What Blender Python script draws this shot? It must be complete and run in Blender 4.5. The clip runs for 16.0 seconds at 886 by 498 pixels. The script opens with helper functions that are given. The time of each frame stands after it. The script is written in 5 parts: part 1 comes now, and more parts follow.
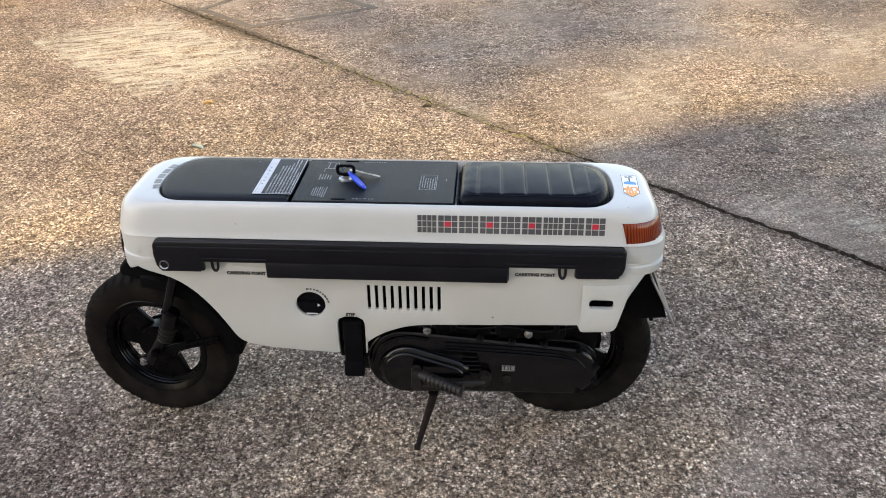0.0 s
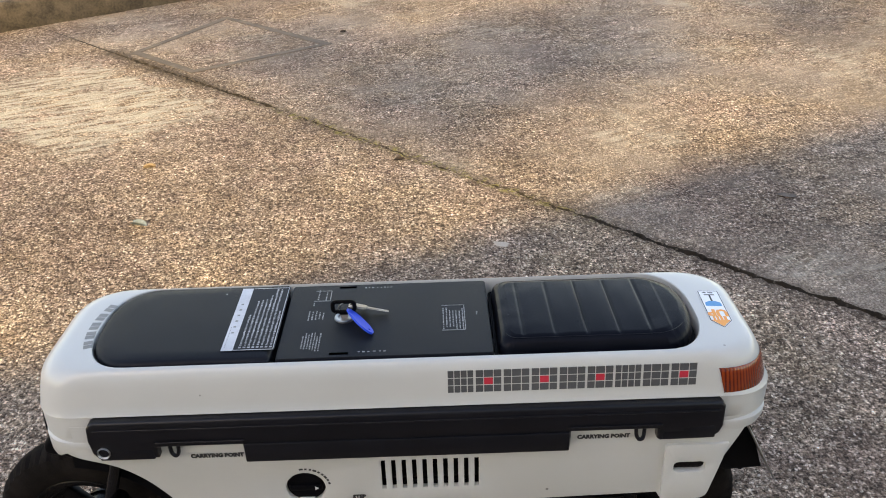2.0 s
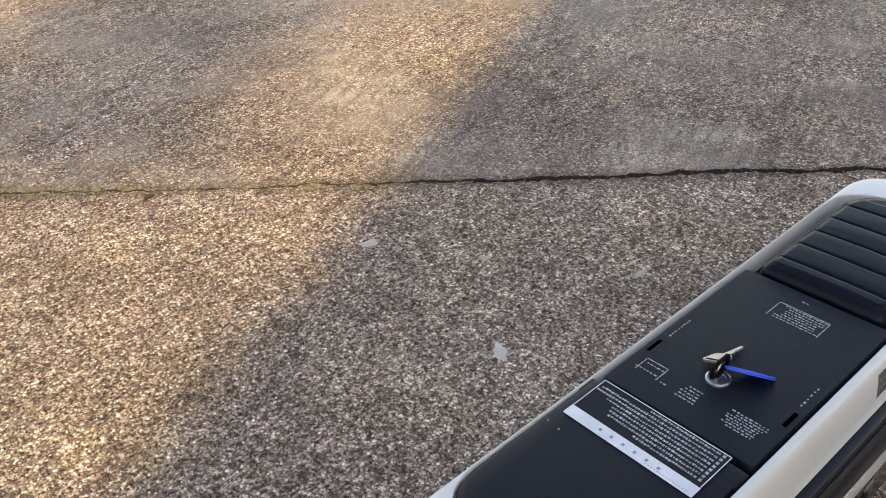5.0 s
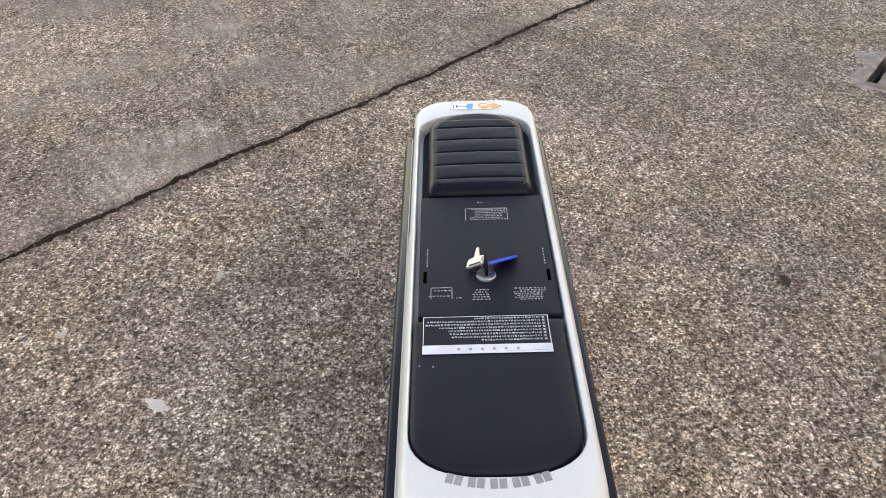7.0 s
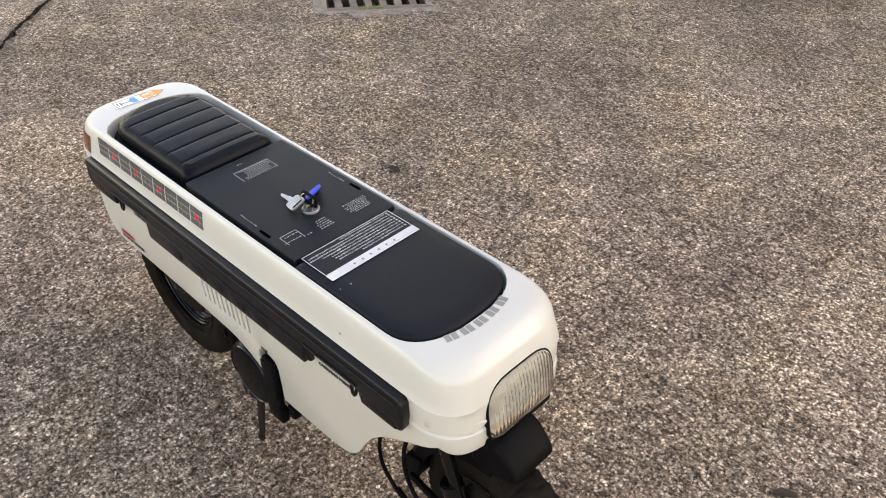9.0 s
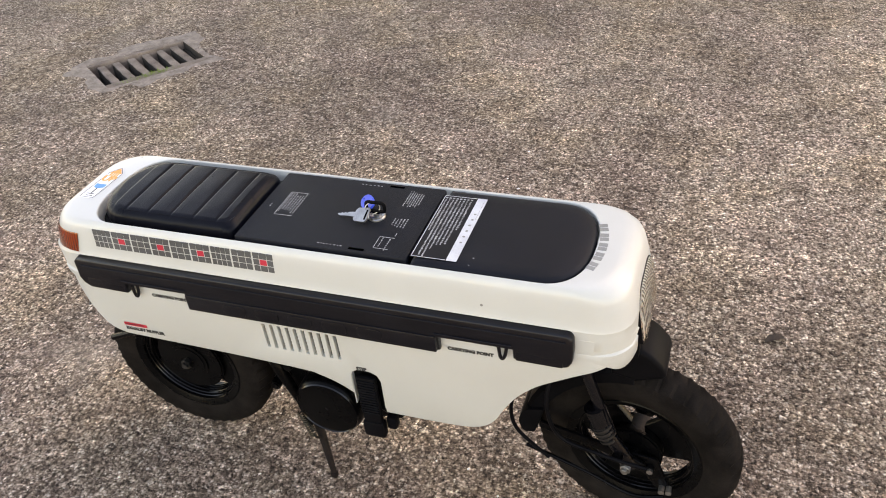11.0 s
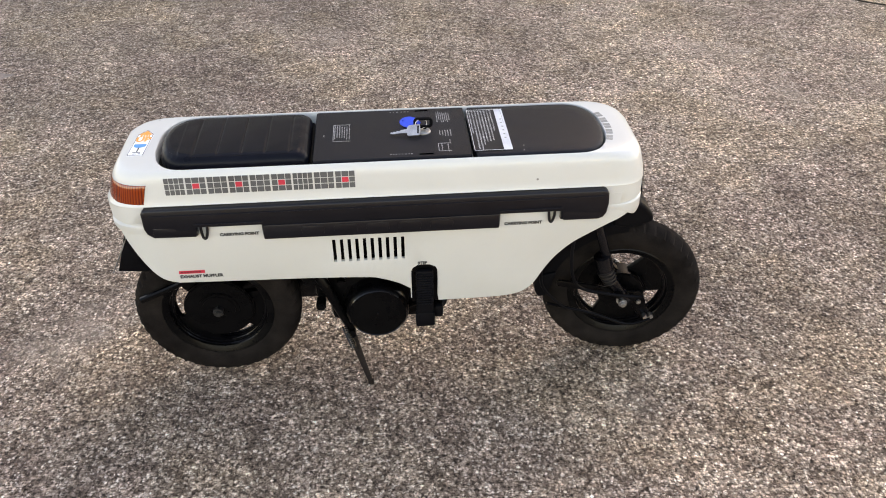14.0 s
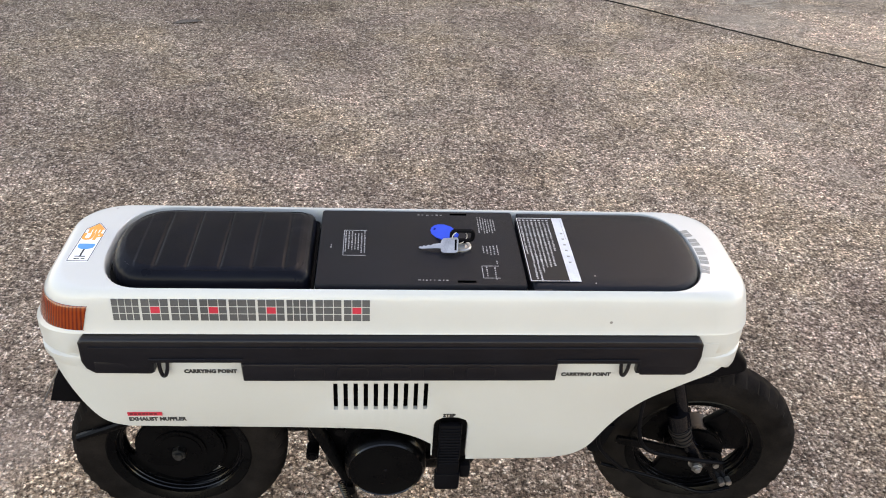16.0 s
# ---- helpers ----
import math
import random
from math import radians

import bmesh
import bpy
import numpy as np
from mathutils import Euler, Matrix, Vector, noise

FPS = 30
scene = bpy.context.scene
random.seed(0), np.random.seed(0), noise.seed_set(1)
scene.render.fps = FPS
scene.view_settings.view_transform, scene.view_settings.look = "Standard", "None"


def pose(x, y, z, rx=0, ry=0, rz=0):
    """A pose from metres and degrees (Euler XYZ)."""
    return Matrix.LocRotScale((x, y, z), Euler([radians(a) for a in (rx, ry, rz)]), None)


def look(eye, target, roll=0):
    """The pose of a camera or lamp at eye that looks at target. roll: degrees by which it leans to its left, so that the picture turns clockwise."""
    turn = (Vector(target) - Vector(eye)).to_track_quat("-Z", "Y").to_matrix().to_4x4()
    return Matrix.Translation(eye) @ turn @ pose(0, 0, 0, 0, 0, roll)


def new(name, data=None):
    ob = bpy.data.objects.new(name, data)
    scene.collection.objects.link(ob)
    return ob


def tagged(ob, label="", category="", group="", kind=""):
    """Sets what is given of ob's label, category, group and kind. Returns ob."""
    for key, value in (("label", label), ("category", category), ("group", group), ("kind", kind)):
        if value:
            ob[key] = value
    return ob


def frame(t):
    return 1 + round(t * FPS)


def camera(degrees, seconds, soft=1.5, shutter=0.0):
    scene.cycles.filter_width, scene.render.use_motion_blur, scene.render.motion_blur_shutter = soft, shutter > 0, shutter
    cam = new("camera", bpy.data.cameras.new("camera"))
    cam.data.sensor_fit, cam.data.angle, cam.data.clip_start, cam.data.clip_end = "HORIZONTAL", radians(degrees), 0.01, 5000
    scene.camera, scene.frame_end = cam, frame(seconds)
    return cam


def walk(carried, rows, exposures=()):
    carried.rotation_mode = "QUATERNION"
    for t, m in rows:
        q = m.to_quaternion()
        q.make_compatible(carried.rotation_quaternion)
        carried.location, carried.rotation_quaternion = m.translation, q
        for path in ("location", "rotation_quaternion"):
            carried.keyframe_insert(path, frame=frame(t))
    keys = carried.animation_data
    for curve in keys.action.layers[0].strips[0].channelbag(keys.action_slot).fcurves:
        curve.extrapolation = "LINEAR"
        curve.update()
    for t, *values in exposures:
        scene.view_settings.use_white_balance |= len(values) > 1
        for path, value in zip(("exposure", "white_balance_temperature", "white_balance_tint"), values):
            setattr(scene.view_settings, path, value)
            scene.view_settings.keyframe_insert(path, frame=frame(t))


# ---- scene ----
# ---- camera ----
cam = camera(56.07, 16.0, soft=1.0)
ROWS = [
    (0, 0.208, -1.304, 1.183, 58.96, 0.48, 2.55),
    (0.5, 0.251, -1.146, 1.149, 59.49, 0.88, 1.88),
    (1, 0.281, -1.005, 1.137, 59.75, 1.32, 0.76),
    (1.5, 0.212, -0.945, 1.140, 59.86, 1.47, -0.61),
    (2, 0.088, -0.910, 1.168, 59.82, 1.38, -2.00),
    (2.5, -0.006, -0.891, 1.185, 59.57, 1.40, -3.85),
    (3, -0.081, -0.782, 1.145, 58.93, 1.79, -6.95),
    (3.2, -0.129, -0.711, 1.131, 58.58, 2.05, -8.92),
    (5.3, -0.691, -0.192, 1.168, 54.06, 2.32, -49.21),
    (5.5, -0.707, -0.123, 1.165, 53.99, 1.94, -54.31),
    (6, -0.709, -0.066, 1.171, 54.10, 0.81, -66.93),
    (6.3, -0.728, -0.029, 1.178, 53.84, -0.75, -74.12),
    (6.5, -0.782, -0.000, 1.184, 54.30, -0.02, -79.26),
    (7, -0.891, 0.090, 1.206, 53.87, -0.73, -90.92),
    (7.5, -0.867, 0.193, 1.147, 53.38, -1.20, -102.49),
    (8, -0.817, 0.347, 1.138, 51.94, -1.30, -114.13),
    (8.5, -0.828, 0.457, 1.171, 52.23, -1.32, -126.05),
    (9, -0.851, 0.600, 1.191, 53.89, -0.74, -135.86),
    (9.2, -0.834, 0.628, 1.204, 54.59, -0.41, -138.91),
    (11.3, -0.431, 0.969, 1.179, 55.53, 4.47, -165.29),
    (11.5, -0.388, 0.969, 1.179, 55.64, 4.39, -167.59),
    (12, -0.219, 0.928, 1.156, 55.98, 3.90, -172.62),
    (12.5, -0.072, 0.926, 1.163, 56.21, 3.13, -176.95),
    (13, -0.022, 1.104, 1.175, 56.09, 1.97, 179.16),
    (13.5, 0.025, 1.306, 1.177, 55.70, 1.09, 176.55),
    (14, 0.057, 1.366, 1.185, 56.26, 0.43, 174.75),
    (14.5, 0.049, 1.379, 1.207, 57.32, -0.37, 173.44),
    (15, 0.006, 1.300, 1.190, 58.29, -1.35, 172.76),
    (15.5, 0.025, 1.129, 1.181, 58.60, -2.07, 174.17),
    (16, 0.096, 0.973, 1.127, 58.18, -2.80, 175.94),
]
walk(cam, [(t, pose(x, y, z, rx, ry, rz)) for t, x, y, z, rx, ry, rz in ROWS],
     exposures=[(0.0, 2.06, 8350, 15), (1.5, 1.90, 8400, 15), (3.2, 1.68, 8450, 15), (5.3, 1.92, 8350, 16), (6.5, 2.24, 9200, 17), (7.5, 2.34, 9900, 17), (9.0, 2.30, 10500, 19), (12.0, 2.42, 10200, 20), (16.0, 2.42, 9350, 18)])

# ---- world, sun ----
SUN_ELEV, SUN_AZ = radians(36), radians(205)   # azimuth counted from +y, clockwise seen from above
world = bpy.data.worlds.new("sky")
scene.world = world
world.use_nodes = True
wn = world.node_tree.nodes
sky = wn.new("ShaderNodeTexSky")
sky.sky_type, sky.sun_disc = "NISHITA", False
sky.sun_elevation, sky.sun_rotation = SUN_ELEV, SUN_AZ
sky.air_density, sky.dust_density, sky.ozone_density = 1.0, 0.8, 0.3
world.node_tree.links.new(sky.outputs[0], wn["Background"].inputs[0])
wn["Background"].inputs[1].default_value = 0.15
sun = new("sun", bpy.data.lights.new("sun", "SUN"))
sun.data.energy, sun.data.angle, sun.data.color = 2.05, radians(0.8), (1.0, 0.86, 0.45)
SUN_DIR = Vector((math.sin(SUN_AZ) * math.cos(SUN_ELEV), math.cos(SUN_AZ) * math.cos(SUN_ELEV), math.sin(SUN_ELEV)))
sun.matrix_world = look(SUN_DIR * 30, (0, 0, 0))


# ---- materials ----
def shader(name, rough=0.5, metal=0.0, coat=0.0, spec=0.5):
    m = bpy.data.materials.new(name)
    m.use_nodes = True
    b = m.node_tree.nodes["Principled BSDF"]
    b.inputs["Roughness"].default_value = rough
    b.inputs["Metallic"].default_value = metal
    b.inputs["Coat Weight"].default_value = coat
    b.inputs["Specular IOR Level"].default_value = spec
    return m, m.node_tree.nodes, m.node_tree.links, b


def ramp(nodes, links, fac, stops):
    r = nodes.new("ShaderNodeValToRGB")
    while len(r.color_ramp.elements) < len(stops):
        r.color_ramp.elements.new(0.5)
    for e, (p, c) in zip(r.color_ramp.elements, stops):
        e.position = p
        e.color = (*c, 1) if len(c) == 3 else c
    links.new(fac, r.inputs[0])
    return r.outputs[0]


def tex_noise(nodes, links, co, scale, detail=4.0, rough=0.55):
    n = nodes.new("ShaderNodeTexNoise")
    n.inputs["Scale"].default_value, n.inputs["Detail"].default_value, n.inputs["Roughness"].default_value = scale, detail, rough
    links.new(co, n.inputs["Vector"])
    return n.outputs["Fac"]


def mix(nodes, links, fac, a, b, mode="MIX"):
    n = nodes.new("ShaderNodeMix")
    n.data_type, n.blend_type = "RGBA", mode
    for sock, v in ((n.inputs["Factor"], fac), (n.inputs["A"], a), (n.inputs["B"], b)):
        if isinstance(v, (int, float)):
            sock.default_value = v
        elif isinstance(v, tuple):
            sock.default_value = (*v, 1)
        else:
            links.new(v, sock)
    return n.outputs["Result"]


def maths(nodes, links, op, a, b=0.0, c=0.0):
    n = nodes.new("ShaderNodeMath")
    n.operation = op
    for sock, v in zip(n.inputs, (a, b, c)):
        if isinstance(v, (int, float)):
            sock.default_value = v
        else:
            links.new(v, sock)
    return n.outputs[0]


def bump(nodes, links, b, height, strength, distance):
    n = nodes.new("ShaderNodeBump")
    n.inputs["Strength"].default_value, n.inputs["Distance"].default_value = strength, distance
    links.new(height, n.inputs["Height"])
    links.new(n.outputs[0], b.inputs["Normal"])


def surface(name, dark, light, rough=0.5, metal=0.0, coat=0.0, spec=0.5, grain=400, stain=9, relief=0.0, wear=0.15):
    """A plain material with fine grain and broad stains, both small."""
    m, n, l, b = shader(name, rough, metal, coat, spec)
    co = n.new("ShaderNodeTexCoord").outputs["Object"]
    fine, broad = tex_noise(n, l, co, grain, 3), tex_noise(n, l, co, stain, 5)
    both = maths(n, l, "MULTIPLY_ADD", broad, 0.65, maths(n, l, "MULTIPLY", fine, 0.35))
    l.new(ramp(n, l, both, [(0.35, dark), (0.65, light)]), b.inputs["Base Color"])
    l.new(maths(n, l, "MULTIPLY_ADD", broad, wear, rough - wear / 2), b.inputs["Roughness"])
    if relief:
        bump(n, l, b, fine, 0.5, relief)
    return m


def paint_material():
    """Off-white enamel with soft stains and a few grey scuffs and chips."""
    m = surface("white_paint", (0.472, 0.471, 0.444), (0.522, 0.519, 0.491), 0.32, coat=0.25, grain=900, stain=5, wear=0.12)
    n, l = m.node_tree.nodes, m.node_tree.links
    b = n["Principled BSDF"]
    tone = b.inputs["Base Color"].links[0].from_socket
    co = n.new("ShaderNodeTexCoord").outputs["Object"]
    mp = n.new("ShaderNodeMapping")
    mp.inputs["Scale"].default_value = (1.0, 1.0, 2.6)
    l.new(co, mp.inputs["Vector"])
    scuff = ramp(n, l, tex_noise(n, l, mp.outputs[0], 34, 5, 0.72), [(0.715, (0, 0, 0)), (0.76, (0.5, 0.5, 0.5))])
    chip = n.new("ShaderNodeTexVoronoi")
    chip.inputs["Scale"].default_value = 55
    l.new(co, chip.inputs["Vector"])
    sep = n.new("ShaderNodeSeparateColor")
    l.new(chip.outputs["Color"], sep.inputs[0])
    dots = maths(n, l, "MULTIPLY", ramp(n, l, sep.outputs[0], [(0.985, (0, 0, 0)), (0.988, (1, 1, 1))]), ramp(n, l, chip.outputs["Distance"], [(0.10, (0.8, 0.8, 0.8)), (0.14, (0, 0, 0))]))
    tone = mix(n, l, scuff, tone, (0.36, 0.345, 0.31))
    tone = mix(n, l, dots, tone, (0.10, 0.09, 0.085))
    l.new(tone, b.inputs["Base Color"])
    return m


WHITE = paint_material()
BLACK_PAD = surface("black_grained_plastic", (0.0026, 0.0036, 0.0066), (0.0050, 0.0064, 0.0108), 0.46, spec=0.15, grain=1400, stain=14, relief=0.0006)
RAIL = surface("black_rubbery_plastic", (0.0030, 0.0030, 0.0048), (0.0058, 0.0058, 0.0085), 0.32, spec=0.26, grain=1100, stain=18, relief=0.0004)
VINYL = surface("black_vinyl", (0.0022, 0.0027, 0.0050), (0.0045, 0.0053, 0.0090), 0.30, spec=0.09, grain=700, stain=20, relief=0.0003)
BLACK_METAL = surface("black_satin_paint", (0.0010, 0.0010, 0.0013), (0.0028, 0.0027, 0.0029), 0.28, spec=0.09, grain=500, stain=22, wear=0.25)
RUBBER = surface("tyre_rubber", (0.0050, 0.0042, 0.0039), (0.0170, 0.0140, 0.0125), 0.8, spec=0.03, grain=500, stain=25, relief=0.0006)
DARK_RUBBER = surface("dark_rubber", (0.0016, 0.0016, 0.0022), (0.0040, 0.0040, 0.0052), 0.5, spec=0.06, grain=600, stain=30, relief=0.0004)
GLOSS_BLACK = surface("black_gloss_paint", (0.0010, 0.0010, 0.0016), (0.0024, 0.0024, 0.0032), 0.16, spec=0.42, grain=500, stain=26, wear=0.12)
RIB_BLACK = surface("worn_gloss_black", (0.0015, 0.0015, 0.0022), (0.004, 0.004, 0.0055), 0.20, spec=0.32, grain=500, stain=60, wear=0.2)
GREY_RUBBER = surface("grey_rubber", (0.007, 0.0062, 0.006), (0.019, 0.0165, 0.0155), 0.45, spec=0.25, grain=500, stain=40, relief=0.0004)
STEEL = surface("dull_steel", (0.30, 0.30, 0.30), (0.50, 0.49, 0.48), 0.35, metal=1.0, grain=700, stain=60)
WORN_STEEL = surface("oily_steel", (0.045, 0.045, 0.047), (0.13, 0.13, 0.13), 0.42, metal=1.0, grain=700, stain=80)
RUST = surface("rusty_steel", (0.004, 0.003, 0.0028), (0.017, 0.0105, 0.0085), 0.7, metal=0.0, spec=0.15, grain=500, stain=70)
BLUE = surface("blue_plastic", (0.003, 0.045, 0.46), (0.005, 0.065, 0.58), 0.45, spec=0.2, grain=600, stain=50)
GREY_INK = surface("grey_print", (0.055, 0.056, 0.058), (0.085, 0.086, 0.088), 0.5)
MARK_INK = surface("soft_grey_print", (0.16, 0.16, 0.15), (0.24, 0.24, 0.23), 0.5)
DARK_RED_INK = surface("dark_red_print", (0.10, 0.008, 0.012), (0.16, 0.014, 0.020), 0.5)
RED_INK = surface("red_print", (0.46, 0.016, 0.036), (0.56, 0.028, 0.052), 0.45)
BLACK_INK = surface("black_print", (0.018, 0.018, 0.018), (0.030, 0.030, 0.030), 0.5)
LID_INK = surface("worn_white_print", (0.10, 0.10, 0.105), (0.42, 0.42, 0.43), 0.6, grain=900, stain=260)
LABEL_WHITE = surface("label_white", (0.44, 0.45, 0.48), (0.60, 0.61, 0.63), 0.5, grain=700, stain=40)
SLOT_SHADE = surface("slot_shade", (0.0004, 0.0004, 0.0004), (0.0008, 0.0008, 0.0008), 0.9, spec=0.0)
LABEL_BLACK = surface("black_label_film", (0.0045, 0.005, 0.007), (0.0085, 0.009, 0.012), 0.40, spec=0.16, grain=900, stain=30)
WORN_INK = surface("worn_grey_print", (0.11, 0.11, 0.115), (0.46, 0.46, 0.47), 0.6, grain=900, stain=60)
WHITE_INK = surface("white_print", (0.55, 0.55, 0.56), (0.72, 0.72, 0.74), 0.5)
ORANGE_INK = surface("orange_print", (0.80, 0.28, 0.045), (0.88, 0.36, 0.07), 0.45)
CYAN_INK = surface("cyan_print", (0.03, 0.22, 0.48), (0.05, 0.30, 0.58), 0.45)
PAPER = surface("sticker_white", (0.70, 0.72, 0.74), (0.80, 0.81, 0.82), 0.4)


def amber_material():
    """Deep amber plastic with upright flutes that follow the corner."""
    m, n, l, b = shader("amber_lens", 0.16, coat=0.5, spec=0.4)
    xyz = n.new("ShaderNodeSeparateXYZ")
    l.new(n.new("ShaderNodeTexCoord").outputs["Object"], xyz.inputs[0])
    run = maths(n, l, "SUBTRACT", xyz.outputs[0], maths(n, l, "ABSOLUTE", xyz.outputs[1]))
    flute = maths(n, l, "MULTIPLY_ADD", maths(n, l, "SINE", maths(n, l, "MULTIPLY", run, 1150.0)), 0.5, 0.5)
    cloud = tex_noise(n, l, n["Texture Coordinate"].outputs["Object"], 28, 3)
    l.new(ramp(n, l, maths(n, l, "MULTIPLY_ADD", cloud, 0.6, maths(n, l, "MULTIPLY", flute, 0.55)), [(0.22, (0.060, 0.004, 0.001)), (0.52, (0.20, 0.020, 0.002)), (0.90, (0.25, 0.036, 0.003))]), b.inputs["Base Color"])
    bump(n, l, b, flute, 0.4, 0.0005)
    return m


AMBER = amber_material()


def glass_material():
    m, n, l, b = shader("ribbed_glass", 0.05)
    b.inputs["Transmission Weight"].default_value = 1.0
    b.inputs["Base Color"].default_value = (0.96, 0.95, 0.92, 1)
    b.inputs["IOR"].default_value = 1.30
    w = n.new("ShaderNodeTexWave")
    w.bands_direction = "Y"
    w.inputs["Scale"].default_value, w.inputs["Distortion"].default_value, w.inputs["Detail Scale"].default_value = 55, 1.2, 3
    l.new(n.new("ShaderNodeTexCoord").outputs["Object"], w.inputs["Vector"])
    bump(n, l, b, w.outputs["Fac"], 0.40, 0.0022)
    return m


GLASS = glass_material()
CHROME = surface("reflector_chrome", (0.52, 0.42, 0.35), (0.72, 0.60, 0.51), 0.6, metal=0.7, grain=200, stain=60)


def concrete_material(name, worn=0.56, marks=False, pale=1.0, broom=False):
    """Worn exposed-aggregate concrete: small stones in grey paste, broad stains; marks: moss along the joint and a pale worn patch."""
    m, n, l, b = shader(name, 0.88, spec=0.2)
    co = n.new("ShaderNodeTexCoord").outputs["Object"]
    warp = n.new("ShaderNodeTexNoise")
    warp.inputs["Scale"].default_value, warp.inputs["Detail"].default_value = 90, 2
    l.new(co, warp.inputs["Vector"])
    add = n.new("ShaderNodeVectorMath")
    add.operation = "MULTIPLY_ADD"
    l.new(warp.outputs["Color"], add.inputs[0])
    add.inputs[1].default_value = (0.007, 0.007, 0.0)
    l.new(co, add.inputs[2])

    def cells(scale):
        v = n.new("ShaderNodeTexVoronoi")
        v.distance = "MANHATTAN"
        v.inputs["Scale"].default_value = scale
        l.new(add.outputs[0], v.inputs["Vector"])
        sep = n.new("ShaderNodeSeparateColor")
        l.new(v.outputs["Color"], sep.inputs[0])
        return v.outputs["Distance"], sep.outputs
    d1, c1 = cells(100)
    d2, c2 = cells(185)
    # squirming bed of small stones, warm brown to pinkish grey
    squirm = n.new("ShaderNodeTexNoise")
    squirm.inputs["Scale"].default_value, squirm.inputs["Detail"].default_value, squirm.inputs["Roughness"].default_value, squirm.inputs["Distortion"].default_value = 115, 3.0, 0.62, 0.5
    l.new(co, squirm.inputs["Vector"])
    bed_tone = ramp(n, l, squirm.outputs["Fac"], [(0.37, (0.030, 0.021, 0.017)), (0.46, (0.185, 0.139, 0.113)), (0.54, (0.370, 0.297, 0.250)), (0.66, (0.700, 0.600, 0.515))])
    stone = ramp(n, l, c1[0], [(0.0, (0.075, 0.054, 0.043)), (0.30, (0.230, 0.176, 0.143)), (0.60, (0.440, 0.358, 0.299)), (0.85, (0.640, 0.545, 0.465)), (0.99, (0.92, 0.85, 0.77))])
    grit = ramp(n, l, c2[1], [(0.0, (0.060, 0.044, 0.035)), (0.40, (0.260, 0.203, 0.167)), (0.80, (0.600, 0.510, 0.435)), (0.985, (0.93, 0.88, 0.80))])
    tone = mix(n, l, ramp(n, l, c2[0], [(0.44, (0, 0, 0)), (0.50, (1, 1, 1))]), stone, grit)
    gap = ramp(n, l, d2, [(0.45, (1.15, 1.15, 1.15)), (0.95, (0.22, 0.195, 0.175))])
    tone = mix(n, l, 0.66, tone, gap, "MULTIPLY")
    tone = mix(n, l, 0.20, tone, bed_tone)
    # dark crevices between the stones
    crevice = tex_noise(n, l, co, 150, 2.5, 0.6)
    tone = mix(n, l, 1.0, tone, ramp(n, l, crevice, [(0.36, (0.24, 0.215, 0.19)), (0.45, (1.0, 1.0, 1.0)), (0.62, (1.0, 1.0, 1.0)), (0.72, (1.35, 1.33, 1.30))]), "MULTIPLY")
    pits = ramp(n, l, tex_noise(n, l, co, 70, 4, 0.70), [(0.36, (0.26, 0.235, 0.22)), (0.45, (0.87, 0.86, 0.85)), (0.58, (1.0, 1.0, 1.0)), (0.68, (1.36, 1.35, 1.33))])
    tone = mix(n, l, 0.95, tone, pits, "MULTIPLY")
    clots = ramp(n, l, tex_noise(n, l, co, 26, 5, 0.74), [(0.36, (0.50, 0.47, 0.46)), (0.47, (0.94, 0.93, 0.92)), (0.56, (1.04, 1.04, 1.04)), (0.68, (1.40, 1.38, 1.34))])
    tone = mix(n, l, 0.7, tone, clots, "MULTIPLY")
    for scale, rare, small in ((46, 0.895, 1.7), (88, 0.935, 1.45)):
        flecks = n.new("ShaderNodeTexVoronoi")
        flecks.distance = "MANHATTAN"
        flecks.inputs["Scale"].default_value = scale
        l.new(add.outputs[0], flecks.inputs["Vector"])
        fs = n.new("ShaderNodeSeparateColor")
        l.new(flecks.outputs["Color"], fs.inputs[0])
        chance = ramp(n, l, fs.outputs[0], [(rare, (0, 0, 0)), (rare + 0.012, (1, 1, 1))])
        round_off = ramp(n, l, maths(n, l, "MULTIPLY", flecks.outputs["Distance"], maths(n, l, "MULTIPLY_ADD", fs.outputs[1], 2.2, small)), [(0.44, (1, 1, 1)), (0.50, (0, 0, 0))])
        tone = mix(n, l, maths(n, l, "MULTIPLY", chance, round_off), tone, mix(n, l, fs.outputs[2], (0.48, 0.41, 0.35), (0.98, 0.93, 0.87)))
    # scoured clumps a hand wide, paler crust and darker hollows
    clump = ramp(n, l, tex_noise(n, l, co, 8.5, 7, 0.74), [(0.37, (0.70, 0.675, 0.66)), (0.47, (0.94, 0.93, 0.92)), (0.55, (1.05, 1.04, 1.03)), (0.66, (1.30, 1.28, 1.26))])
    tone = mix(n, l, 0.95, tone, clump, "MULTIPLY")
    # olive-golden and mauve areas
    hue = ramp(n, l, tex_noise(n, l, co, 2.6, 4, 0.6), [(0.38, (1.015, 0.985, 1.01)), (0.50, (1.0, 1.0, 1.0)), (0.62, (1.03, 1.0, 0.93))])
    tone = mix(n, l, 1.0, tone, hue, "MULTIPLY")
    tone = mix(n, l, 1.0, tone, (1.37 * pale, 1.335 * pale, 1.30 * pale), "MULTIPLY")
    # smoother, paler paste where the stones are still covered
    cover = tex_noise(n, l, co, 1.9, 8, 0.66)
    fine = tex_noise(n, l, co, 210, 4, 0.7)
    paste = ramp(n, l, fine, [(0.34, (0.100, 0.079, 0.063)), (0.50, (0.300, 0.252, 0.211)), (0.66, (0.58, 0.505, 0.435))] if broom else
                 [(0.30, (0.16, 0.122, 0.098)), (0.50, (0.34, 0.280, 0.234)), (0.72, (0.58, 0.50, 0.43))])
